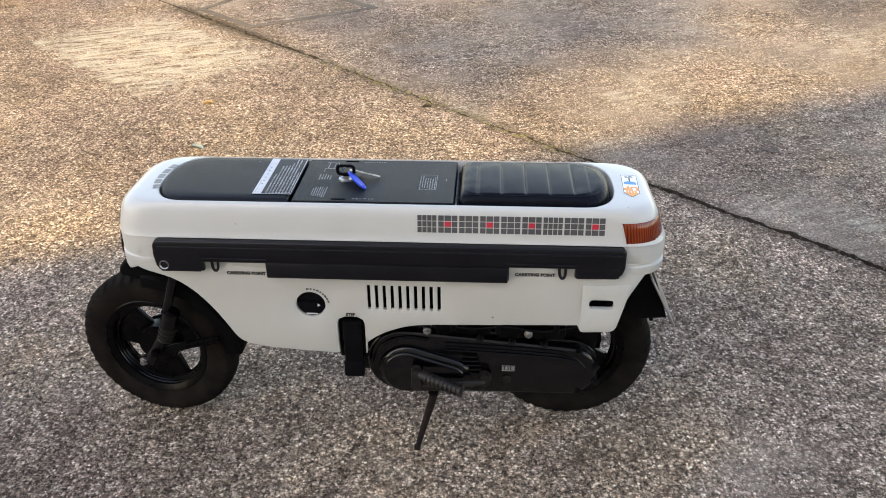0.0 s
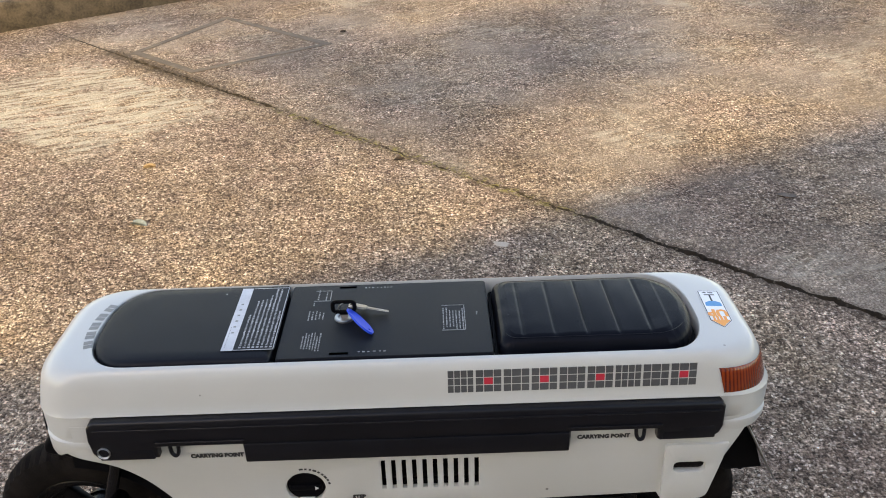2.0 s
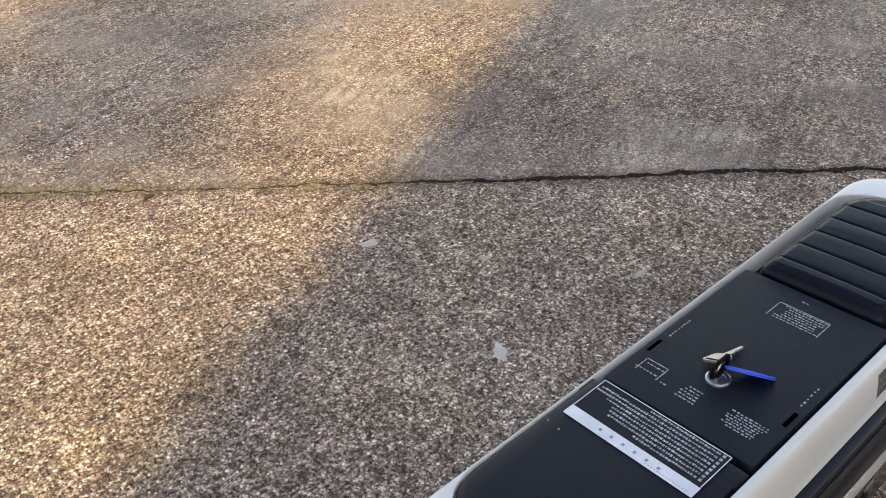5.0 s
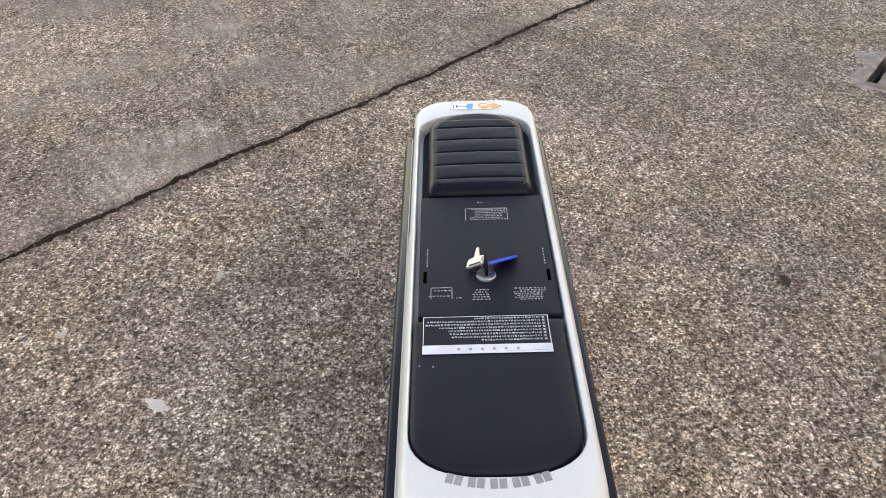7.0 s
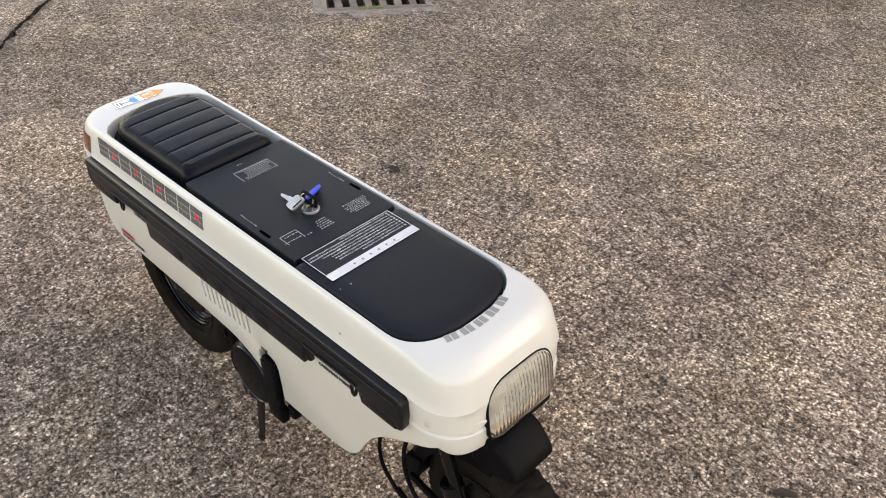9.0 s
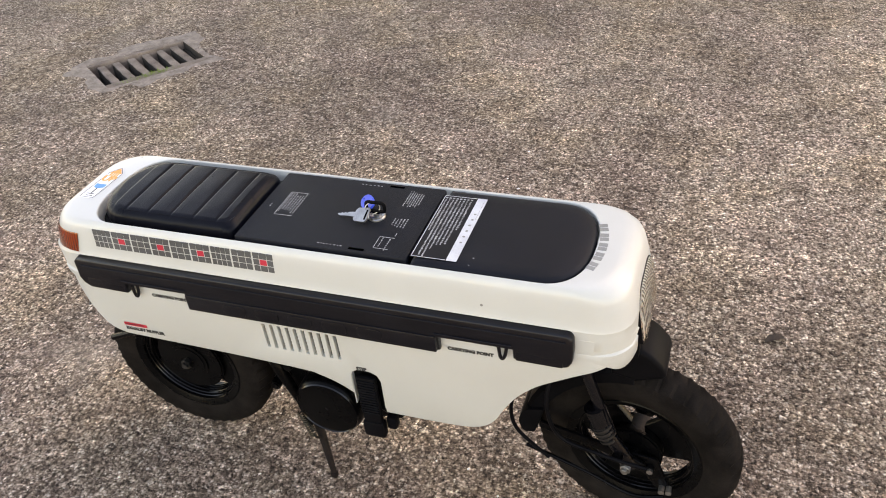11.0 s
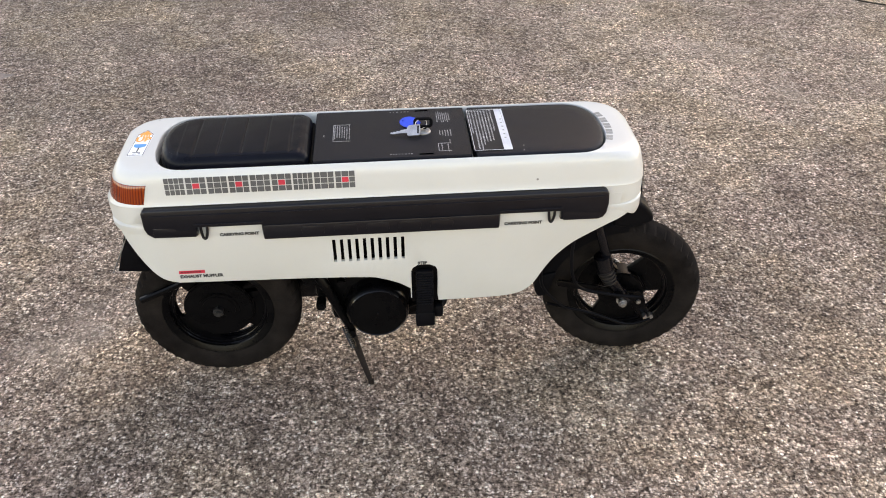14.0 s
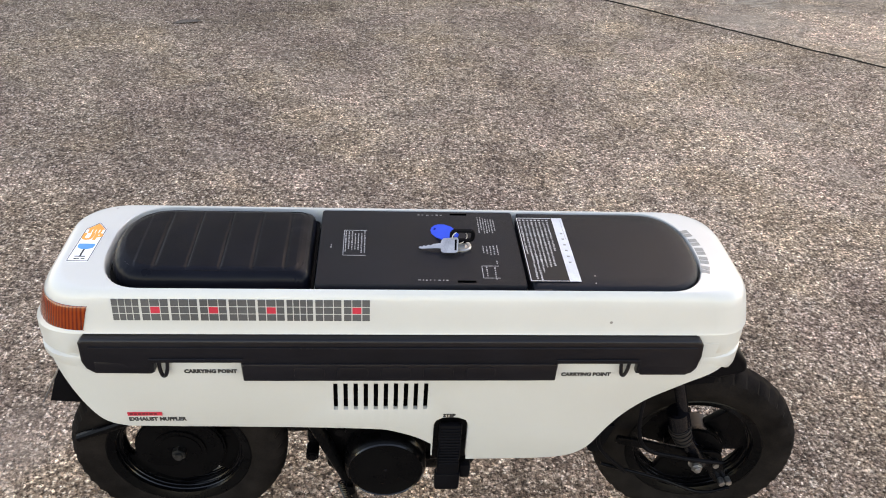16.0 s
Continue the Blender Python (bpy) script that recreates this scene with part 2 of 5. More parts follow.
    most = 0.70 if broom else 0.62
    covered = ramp(n, l, cover, [(worn, (0, 0, 0)), (worn + 0.18, (most, most, most))])
    tone = mix(n, l, covered, tone, paste)
    broad = ramp(n, l, tex_noise(n, l, co, 1.1, 6, 0.62), [(0.32, (0.62, 0.585, 0.58)), (0.50, (0.96, 0.93, 0.91)), (0.66, (1.26, 1.21, 1.15))])
    tone = mix(n, l, 1.0, tone, broad, "MULTIPLY")
    # four soft areas with uneven rims, two lighter and two darker
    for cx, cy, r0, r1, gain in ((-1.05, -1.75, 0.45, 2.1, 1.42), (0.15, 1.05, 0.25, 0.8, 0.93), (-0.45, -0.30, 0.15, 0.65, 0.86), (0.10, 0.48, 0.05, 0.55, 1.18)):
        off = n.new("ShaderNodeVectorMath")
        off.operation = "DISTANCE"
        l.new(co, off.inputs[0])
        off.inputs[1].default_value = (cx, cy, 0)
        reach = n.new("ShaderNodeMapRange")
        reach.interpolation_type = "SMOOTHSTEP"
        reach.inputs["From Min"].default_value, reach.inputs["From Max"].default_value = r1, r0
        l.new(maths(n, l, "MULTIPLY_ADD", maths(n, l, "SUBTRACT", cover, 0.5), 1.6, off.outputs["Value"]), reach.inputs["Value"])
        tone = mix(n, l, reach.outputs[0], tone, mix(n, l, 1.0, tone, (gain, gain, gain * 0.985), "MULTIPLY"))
    olive = ramp(n, l, tex_noise(n, l, co, 3.1, 5), [(0.60, (0, 0, 0)), (0.80, (0.18, 0.18, 0.18))])
    tone = mix(n, l, olive, tone, (0.24, 0.205, 0.13))
    # fine marks of the broom across the slab
    st = n.new("ShaderNodeMapping")
    st.vector_type = "TEXTURE"
    st.inputs["Rotation"].default_value, st.inputs["Scale"].default_value = (0, 0, 0.40), (0.42, 0.085, 1.0)
    l.new(co, st.inputs["Vector"])
    streak = tex_noise(n, l, st.outputs[0], 2.6, 7, 0.74)
    if broom:
        swept = ramp(n, l, streak, [(0.36, (0.78, 0.77, 0.76)), (0.50, (1.0, 1.0, 1.0)), (0.64, (1.22, 1.21, 1.19))])
        tone = mix(n, l, 0.9, tone, swept, "MULTIPLY")
        # rubbed pale areas, broken up by the broom
        rubbed = maths(n, l, "MULTIPLY", ramp(n, l, tex_noise(n, l, co, 1.7, 7, 0.68), [(0.55, (0, 0, 0)), (0.64, (0.42, 0.42, 0.42))]), ramp(n, l, streak, [(0.44, (0.1, 0.1, 0.1)), (0.54, (1, 1, 1))]))
        tone = mix(n, l, rubbed, tone, mix(n, l, fine, (0.36, 0.325, 0.265), (0.66, 0.61, 0.52)))
    if marks:
        mp = n.new("ShaderNodeMapping")
        mp.vector_type = "TEXTURE"
        mp.inputs["Rotation"].default_value = (0, 0, math.atan2(-0.688, 0.725))
        l.new(co, mp.inputs["Vector"])
        xyz = n.new("ShaderNodeSeparateXYZ")
        l.new(mp.outputs[0], xyz.inputs[0])
        ragged = tex_noise(n, l, co, 14, 5, 0.7)

        def window(v, lo, hi, soft, jitter):
            v = maths(n, l, "MULTIPLY_ADD", maths(n, l, "SUBTRACT", ragged, 0.5), jitter, v)
            up = n.new("ShaderNodeMapRange")
            dn = n.new("ShaderNodeMapRange")
            for node, a, c in ((up, lo - soft, lo + soft), (dn, hi + soft, hi - soft)):
                node.inputs["From Min"].default_value, node.inputs["From Max"].default_value = a, c
                l.new(v, node.inputs["Value"])
            return maths(n, l, "MULTIPLY", up.outputs[0], dn.outputs[0])
        along, across = xyz.outputs[0], xyz.outputs[1]
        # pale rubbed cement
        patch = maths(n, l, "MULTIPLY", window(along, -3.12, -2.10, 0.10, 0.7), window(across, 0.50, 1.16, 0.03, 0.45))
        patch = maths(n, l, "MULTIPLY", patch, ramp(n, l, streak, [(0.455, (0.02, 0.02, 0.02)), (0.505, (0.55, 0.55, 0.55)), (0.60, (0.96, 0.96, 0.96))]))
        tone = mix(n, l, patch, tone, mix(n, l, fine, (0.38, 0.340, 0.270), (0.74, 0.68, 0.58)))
        dirt = maths(n, l, "MULTIPLY", window(across, 1.268, 1.322, 0.020, 0.07), window(along, -3.25, 60, 0.06, 0.2))
        tone = mix(n, l, maths(n, l, "MULTIPLY", dirt, 0.50), tone, (0.055, 0.042, 0.030))
        rot = maths(n, l, "MULTIPLY", window(across, 1.235, 1.345, 0.030, 0.16), window(along, -3.22, -2.35, 0.08, 0.3))
        tone = mix(n, l, maths(n, l, "MULTIPLY", rot, 0.62), tone, (0.060, 0.045, 0.030))
        moss = maths(n, l, "MULTIPLY", window(along, -1.95, -0.50, 0.25, 0.5), window(across, 1.276, 1.316, 0.010, 0.06))
        tuft = ramp(n, l, tex_noise(n, l, co, 30, 4, 0.7), [(0.49, (0, 0, 0)), (0.60, (1, 1, 1))])
        tone = mix(n, l, maths(n, l, "MULTIPLY", maths(n, l, "MULTIPLY", moss, tuft), 0.62), tone, (0.33, 0.30, 0.075))
    l.new(tone, b.inputs["Base Color"])
    h = maths(n, l, "MULTIPLY_ADD", d1, -0.9, maths(n, l, "MULTIPLY", d2, -0.7))
    h = maths(n, l, "MULTIPLY_ADD", c1[1], 0.7, h)
    h = maths(n, l, "MULTIPLY_ADD", c2[2], 0.5, h)
    h = maths(n, l, "MULTIPLY", h, maths(n, l, "SUBTRACT", 1.0, maths(n, l, "MULTIPLY", covered, 0.75)))
    h = maths(n, l, "MULTIPLY_ADD", crevice, 1.3, h)
    bump(n, l, b, h, 1.0, 0.0060)
    return m


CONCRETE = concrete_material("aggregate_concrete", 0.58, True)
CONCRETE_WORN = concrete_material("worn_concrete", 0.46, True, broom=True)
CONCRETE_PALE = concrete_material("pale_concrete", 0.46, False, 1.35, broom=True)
SOIL_AND_SHADE = surface("soil_and_slot_shade", (0.014, 0.010, 0.007), (0.045, 0.032, 0.021), 0.95, grain=200, stain=6, relief=0.002)
APRON = surface("trowelled_cement", (0.130, 0.100, 0.081), (0.32, 0.258, 0.213), 0.9, grain=120, stain=26, relief=0.003)
DRAIN_CEMENT = surface("stained_drain_cement", (0.095, 0.068, 0.054), (0.240, 0.186, 0.150), 0.9, grain=240, stain=14, relief=0.0015)
CAST = surface("weathered_cement", (0.038, 0.028, 0.018), (0.130, 0.100, 0.068), 0.95, grain=90, stain=14, relief=0.006)
MOSS = surface("moss", (0.08, 0.15, 0.015), (0.20, 0.28, 0.05), 0.95, grain=300, stain=15, relief=0.003)
PALE = surface("pale_cement", (0.31, 0.268, 0.228), (0.52, 0.460, 0.395), 0.9, grain=180, stain=10, relief=0.0012)
TAN_LEAF = surface("tan_leaf", (0.10, 0.06, 0.03), (0.42, 0.30, 0.18), 0.8, grain=160, stain=60)
GRIT = surface("broken_grit", (0.030, 0.022, 0.016), (0.160, 0.122, 0.094), 0.95, grain=400, stain=60)
TWIG = surface("grey_twig", (0.07, 0.055, 0.045), (0.15, 0.12, 0.10), 0.9, grain=200, stain=40)
PEBBLE = surface("chalky_stone", (0.36, 0.32, 0.28), (0.52, 0.47, 0.41), 0.9, grain=300, stain=60)
LEAF = surface("dead_leaf", (0.022, 0.014, 0.009), (0.065, 0.040, 0.026), 0.8, grain=200, stain=40)
SCRAP = surface("grey_plastic", (0.045, 0.065, 0.080), (0.15, 0.19, 0.22), 0.5, grain=200, stain=30)
FOLIAGE = surface("foliage", (0.03, 0.06, 0.015), (0.07, 0.11, 0.03), 0.6, grain=40, stain=2)
BARK = surface("bark", (0.06, 0.045, 0.03), (0.14, 0.11, 0.08), 0.9, grain=60, stain=5, relief=0.004)
PLASTER = surface("plaster", (0.44, 0.42, 0.39), (0.54, 0.52, 0.48), 0.9, grain=80, stain=1)


# ---- mesh helpers ----
def finish(name, bm, material, parent=None, label="", sharp=35):
    me = bpy.data.meshes.new(name)
    bmesh.ops.recalc_face_normals(bm, faces=bm.faces)
    bm.to_mesh(me)
    bm.free()
    for p in me.polygons:
        p.use_smooth = True
    me.set_sharp_from_angle(angle=radians(sharp))
    for mt in material if isinstance(material, (list, tuple)) else [material]:
        me.materials.append(mt)
    ob = new(name, me)
    ob.parent = parent
    return tagged(ob, label)


def part(name, bm, material, parent, label="", sharp=35):
    return finish(name, bm, material, parent, label, sharp)


def join_in(bm, other):
    """Adds the mesh of another bmesh to bm."""
    me = bpy.data.meshes.new("tmp")
    other.to_mesh(me)
    other.free()
    bm.from_mesh(me)
    bpy.data.meshes.remove(me)
    return bm


def loft(rings, cap_start=False, cap_end=False, closed=True):
    bm = bmesh.new()
    rows = [[bm.verts.new(p) for p in r] for r in rings]
    n = len(rows[0])
    for a, b in zip(rows, rows[1:]):
        for i in range(n if closed else n - 1):
            j = (i + 1) % n
            bm.faces.new((a[i], a[j], b[j], b[i]))
    if cap_start:
        bm.faces.new(rows[0][::-1])
    if cap_end:
        bm.faces.new(rows[-1])
    return bm


def box(x0, x1, y0, y1, z0, z1, bevel=0.0, seg=2):
    bm = bmesh.new()
    bmesh.ops.create_cube(bm, size=1, matrix=Matrix.Translation(((x0 + x1) / 2, (y0 + y1) / 2, (z0 + z1) / 2)) @ Matrix.Diagonal((x1 - x0, y1 - y0, z1 - z0, 1)))
    if bevel:
        bmesh.ops.bevel(bm, geom=bm.edges[:], offset=bevel, segments=seg, profile=0.5, affect="EDGES", clamp_overlap=True)
    return bm


def rod(a, b, r, r2=None, seg=16, bevel=0.0):
    a, b = Vector(a), Vector(b)
    bm = bmesh.new()
    m = Matrix.Translation((a + b) / 2) @ (b - a).to_track_quat("Z", "Y").to_matrix().to_4x4()
    bmesh.ops.create_cone(bm, cap_ends=True, segments=seg, radius1=r, radius2=r if r2 is None else r2, depth=(b - a).length, matrix=m)
    if bevel:
        bmesh.ops.bevel(bm, geom=[e for e in bm.edges if len(e.link_faces) == 2 and any(len(f.verts) > 4 for f in e.link_faces)], offset=bevel, segments=2, affect="EDGES")
    return bm


def tube(points, r, seg=10, taper=1.0):
    """A round bar along a smooth line through the points, its end taper times as thick as its start."""
    pts = [Vector(p) for p in points]
    fine = []
    for i in range(len(pts) - 1):
        p0, p1, p2, p3 = pts[max(i - 1, 0)], pts[i], pts[i + 1], pts[min(i + 2, len(pts) - 1)]
        for k in range(8):
            t = k / 8
            fine.append(0.5 * (2 * p1 + (p2 - p0) * t + (2 * p0 - 5 * p1 + 4 * p2 - p3) * t * t + (3 * p1 - p0 - 3 * p2 + p3) * t ** 3))
    fine.append(pts[-1])
    rings = []
    for i, p in enumerate(fine):
        d = (fine[min(i + 1, len(fine) - 1)] - fine[max(i - 1, 0)]).normalized()
        u = d.cross(Vector((0.13, 0.97, 0.2))).normalized()
        v = d.cross(u)
        rr = r * (1 + (taper - 1) * i / (len(fine) - 1))
        rings.append([p + rr * (math.cos(a) * u + math.sin(a) * v) for a in (2 * math.pi * k / seg for k in range(seg))])
    return loft(rings, True, True)


def revolve(profile, centre, seg=48, y_axis=True, wobble=None):
    """Turns (radius, offset) pairs about the y axis through centre; a closed section."""
    rings = []
    for k in range(seg):
        a = 2 * math.pi * k / seg
        ring = []
        for i, (r, o) in enumerate(profile):
            if wobble:
                r, o = wobble(i, k, r, o)
            ring.append((centre[0] + r * math.cos(a), centre[1] + o, centre[2] + r * math.sin(a)))
        rings.append(ring)
    rings.append(rings[0])
    bm = loft(rings, closed=True)
    bmesh.ops.remove_doubles(bm, verts=bm.verts, dist=1e-6)
    return bm


def slab_poly(points, y0, y1, bevel=0.0, seg=2, cuts=()):
    """A polygon in x, z given thickness from y0 to y1; both rims rounded."""
    bm = bmesh.new()
    f = bm.faces.new([bm.verts.new((x, y0, z)) for x, z in points])
    if cuts:
        for c in cuts:
            bmesh.ops.bisect_plane(bm, geom=bm.verts[:] + bm.edges[:] + bm.faces[:], plane_co=(c, 0, 0), plane_no=(1, 0, 0))
    ext = bmesh.ops.extrude_face_region(bm, geom=bm.faces[:])
    bmesh.ops.translate(bm, vec=(0, y1 - y0, 0), verts=[v for v in ext["geom"] if isinstance(v, bmesh.types.BMVert)])
    bmesh.ops.recalc_face_normals(bm, faces=bm.faces)
    if bevel:
        rim = [e for e in bm.edges if len(e.link_faces) == 2 and e.calc_face_angle(0) > 1.2 and abs(e.verts[0].co.y - e.verts[1].co.y) < 1e-6]
        bmesh.ops.bevel(bm, geom=rim, offset=bevel, segments=seg, profile=0.5, affect="EDGES", clamp_overlap=True)
    return bm


def round_corners(points, radius, n=5):
    """Rounds the corners of a polygon of (u, v); radius may be one value or one for each corner."""
    out = []
    for i, p in enumerate(points):
        r = radius[i] if isinstance(radius, (list, tuple)) else radius
        p, a, b = Vector(p), Vector(points[i - 1]), Vector(points[(i + 1) % len(points)])
        if r <= 0:
            out.append(tuple(p))
            continue
        da, db = (a - p), (b - p)
        k = min(r, da.length * 0.48, db.length * 0.48)
        s, e = p + da.normalized() * k, p + db.normalized() * k
        for j in range(n + 1):
            t = j / n
            out.append(tuple((1 - t) ** 2 * s + 2 * t * (1 - t) * p + t * t * e))
    return out


def plan(x0, x1, hy, rf, rr, z, k=10, m=8, yc=0.0):
    """A rounded oblong seen from above, front at x0 with corners rf = (along x, along y), rear at x1 with rr."""
    pts = []

    def corner(cx, cy, ax, ay, a0):
        for i in range(k + 1):
            a = radians(a0 + 90 * i / k)
            pts.append((cx + ax * math.copysign(abs(math.cos(a)) ** 0.85, math.cos(a)), yc + cy + ay * math.copysign(abs(math.sin(a)) ** 0.85, math.sin(a)), z))

    def straight(p, q):
        for i in range(1, m):
            t = i / m
            pts.append((p[0] * (1 - t) + q[0] * t, yc + p[1] * (1 - t) + q[1] * t, z))
    corner(x1 - rr[0], hy - rr[1], rr[0], rr[1], 0)
    straight((x1 - rr[0], hy), (x0 + rf[0], hy))
    corner(x0 + rf[0], hy - rf[1], rf[0], rf[1], 90)
    straight((x0, hy - rf[1]), (x0, -hy + rf[1]))
    corner(x0 + rf[0], -hy + rf[1], rf[0], rf[1], 180)
    straight((x0 + rf[0], -hy), (x1 - rr[0], -hy))
    corner(x1 - rr[0], -hy + rr[1], rr[0], rr[1], 270)
    straight((x1, -hy + rr[1]), (x1, hy - rr[1]))
    return pts


def writing(text, size, depth=0.0003, bold=0.0):
    """The mesh of a line of writing in the xy plane, centred, standing depth high."""
    cu = bpy.data.curves.new("tmp", "FONT")
    cu.body, cu.size, cu.extrude, cu.offset = text, size, depth, bold
    cu.align_x, cu.align_y, cu.resolution_u = "CENTER", "CENTER", 2
    ob = new("tmp", cu)
    dg = bpy.context.evaluated_depsgraph_get()
    me = bpy.data.meshes.new_from_object(ob.evaluated_get(dg))
    bpy.data.objects.remove(ob)
    bpy.data.curves.remove(cu)
    bm = bmesh.new()
    bm.from_mesh(me)
    bpy.data.meshes.remove(me)
    return bm


def moved(bm, m):
    bmesh.ops.transform(bm, matrix=m, verts=bm.verts)
    return bm


def quads(rects, z0, z1):
    """Thin flat bars: (x0, x1, y0, y1) each, from z0 to z1."""
    bm = bmesh.new()
    for x0, x1, y0, y1 in rects:
        v = [bm.verts.new(p) for p in ((x0, y0, z0), (x1, y0, z0), (x1, y1, z0), (x0, y1, z0), (x0, y0, z1), (x1, y0, z1), (x1, y1, z1), (x0, y1, z1))]
        for f in ((0, 1, 5, 4), (1, 2, 6, 5), (2, 3, 7, 6), (3, 0, 4, 7), (4, 5, 6, 7), (3, 2, 1, 0)):
            bm.faces.new([v[i] for i in f])
    return bm


# ---- ground: concrete slabs between two open joints, a soil bed below ----
ALONG, ACROSS = Vector((0.725, -0.688)), Vector((0.688, 0.725))
JOINT_A, JOINT_B = 1.296, -3.134
DRAIN = [(1.472, -1.725), (1.712, -1.406), (1.961, -1.593), (1.721, -1.913)]   # corners of the drain's frame, in turn
bed = quads([(-400, 400, -400, 400)], -0.9, -0.30)
ground = tagged(finish("ground", bed, SOIL_AND_SHADE), "dark soil bed under the concrete slabs", "ground", kind="structure")


def joint_edge(level, lo, hi, step, rough, phase, own):
    """Points along a broken slab edge, as (along, across); both sides of a joint share the phase."""
    pts, s = [], lo
    while s <= hi:
        w = noise.noise(Vector((s * 1.3, phase, 0))) * 0.022 + noise.noise(Vector((s * 6.0, phase, 2.0))) * 0.010
        w += noise.noise(Vector((s * 17.0, phase + own, 5.0))) * rough + noise.noise(Vector((s * 45.0, phase + own, 9.0))) * rough * 0.7 + noise.noise(Vector((s * 110.0, phase + own, 4.0))) * rough * 0.5
        pts.append((s, level + w))
        s += step if -4 < s < 4.5 else 1.0
    return pts


def slab(name, low, high, hole=None, label="", material=None):
    bm = bmesh.new()
    outline = [ALONG * s + ACROSS * a for s, a in low] + [ALONG * s + ACROSS * a for s, a in reversed(high)]
    loops = [outline] + ([hole] if hole else [])
    edges = []
    for loop in loops:
        vs = [bm.verts.new((p[0], p[1], 0)) for p in loop]
        edges += [bm.edges.new((vs[i], vs[(i + 1) % len(vs)])) for i in range(len(vs))]
    bmesh.ops.triangle_fill(bm, use_beauty=True, use_dissolve=False, edges=edges)
    top = bm.faces[:]
    rims = [e for e in bm.edges if len(e.link_faces) == 1]
    ext = bmesh.ops.extrude_edge_only(bm, edges=rims)
    bmesh.ops.translate(bm, vec=(0, 0, -0.3), verts=[v for v in ext["geom"] if isinstance(v, bmesh.types.BMVert)])
    bmesh.ops.recalc_face_normals(bm, faces=bm.faces)
    if sum(f.normal.z for f in top if f.is_valid) < 0:
        bmesh.ops.reverse_faces(bm, faces=bm.faces)
    me = bpy.data.meshes.new(name)
    bm.to_mesh(me)
    bm.free()
    me.materials.append(material or CONCRETE)
    me.materials.append(SOIL_AND_SHADE)
    for p in me.polygons:
        p.material_index = 0 if abs(p.normal.z) > 0.5 else 1
    ob = new(name, me)
    ob.parent = ground
    return tagged(ob, label)


edge_a = joint_edge(JOINT_A, -60, 60, 0.006, 0.012, 1.0, 0.0)
edge_a2 = joint_edge(JOINT_A, -60, 60, 0.006, 0.010, 1.0, 0.7)
edge_b = joint_edge(JOINT_B, -60, 60, 0.04, 0.002, 7.0, 0.0)
def gap_at(s):
    """Half the joint's width: a thin closed crack where moss fills it, open further on, broken wide at the far end."""
    if s < -3.2:
        return 0.0
    if s < -2.2:
        return 0.008 + 0.009 * abs(noise.noise(Vector((s * 5.0, 3.0, 8.0))))
    return 0.0026 + 0.0068 * max(0.0, min(1.0, (s + 0.75) / 0.5)) + 0.008 * max(0.0, min(1.0, (-1.95 - s) / 0.25))


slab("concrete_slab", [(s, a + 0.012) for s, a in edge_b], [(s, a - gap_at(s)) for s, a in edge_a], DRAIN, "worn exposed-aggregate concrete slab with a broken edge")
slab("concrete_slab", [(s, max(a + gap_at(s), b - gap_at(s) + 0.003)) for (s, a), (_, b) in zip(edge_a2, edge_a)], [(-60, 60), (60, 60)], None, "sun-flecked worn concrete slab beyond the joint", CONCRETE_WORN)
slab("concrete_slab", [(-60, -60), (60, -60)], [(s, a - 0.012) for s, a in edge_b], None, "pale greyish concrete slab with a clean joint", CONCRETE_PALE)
for level, low in ((JOINT_A, 0.035), (JOINT_B, 0.035)):
    fill = bmesh.new()
    rows = []
    for i in range(500):
        s = -4.2 + i * 0.018
        h = -low + 0.007 * noise.noise(Vector((s * 9, level, 3)))
        rows.append([fill.verts.new((*(ALONG * s + ACROSS * (level + o)), h + (0.003 * noise.noise(Vector((s * 60, o * 90, 1)))))) for o in (-0.05, -0.01, 0.0, 0.01, 0.05)])
    for p, q in zip(rows, rows[1:]):
        for j in range(4):
            fill.faces.new((p[j], q[j], q[j + 1], p[j + 1]))
    part("joint_filler", fill, SOIL_AND_SHADE, ground, "dark soil filling the open joint", 60)

# broken crumbs and grit lying along the near joint
rng = random.Random(31)
grit = bmesh.new()
for i in range(420):
    s = rng.uniform(-3.2, 2.6)
    o = rng.gauss(0, 0.016) + noise.noise(Vector((s * 1.3, 1.0, 0))) * 0.022
    r = rng.uniform(0.0014, 0.0042) * (1.5 if s < -2.3 else 1.0)
    spot = ALONG * s + ACROSS * (JOINT_A + o)
    bmesh.ops.create_icosphere(grit, subdivisions=1, radius=r, matrix=Matrix.Translation((spot.x, spot.y, r * 0.3)) @ pose(0, 0, 0, rng.uniform(0, 90), rng.uniform(0, 90)) @ Matrix.Diagonal((1.3, 0.9, 0.7, 1)))
part("joint_grit", grit, GRIT, ground, "brown crumbs of broken concrete along the joint", 30)["kind"] = "stuff"

# ---- shade: an unseen block and unseen trees, added to shape the sunlight ----
EAVE = Vector((0.90, 0.44)).normalized()
def shade_block():
    """An unseen house-like block, added so that its eave shades the scooter."""
    reach = 13.0
    foot = Vector((0.103, 1.130)) + Vector((SUN_DIR.x, SUN_DIR.y)) * reach
    top = SUN_DIR.z * reach
    out = Vector((EAVE.y, -EAVE.x))
    root = new("house")
    tagged(root, "unseen plain plastered block added behind to shade the scooter", "house")
    m = Matrix.Translation((foot.x, foot.y, 0)) @ Matrix.Rotation(math.atan2(EAVE.y, EAVE.x), 4, "Z")
    part("shade_block_wall", moved(box(-9, 9, -7.5, -0.5, 0, top - 0.25), m), PLASTER, root)
    part("shade_block_top", moved(box(-9.5, 9.5, -8.0, 0, top - 0.25, top), m), PLASTER, root)


shade_block()


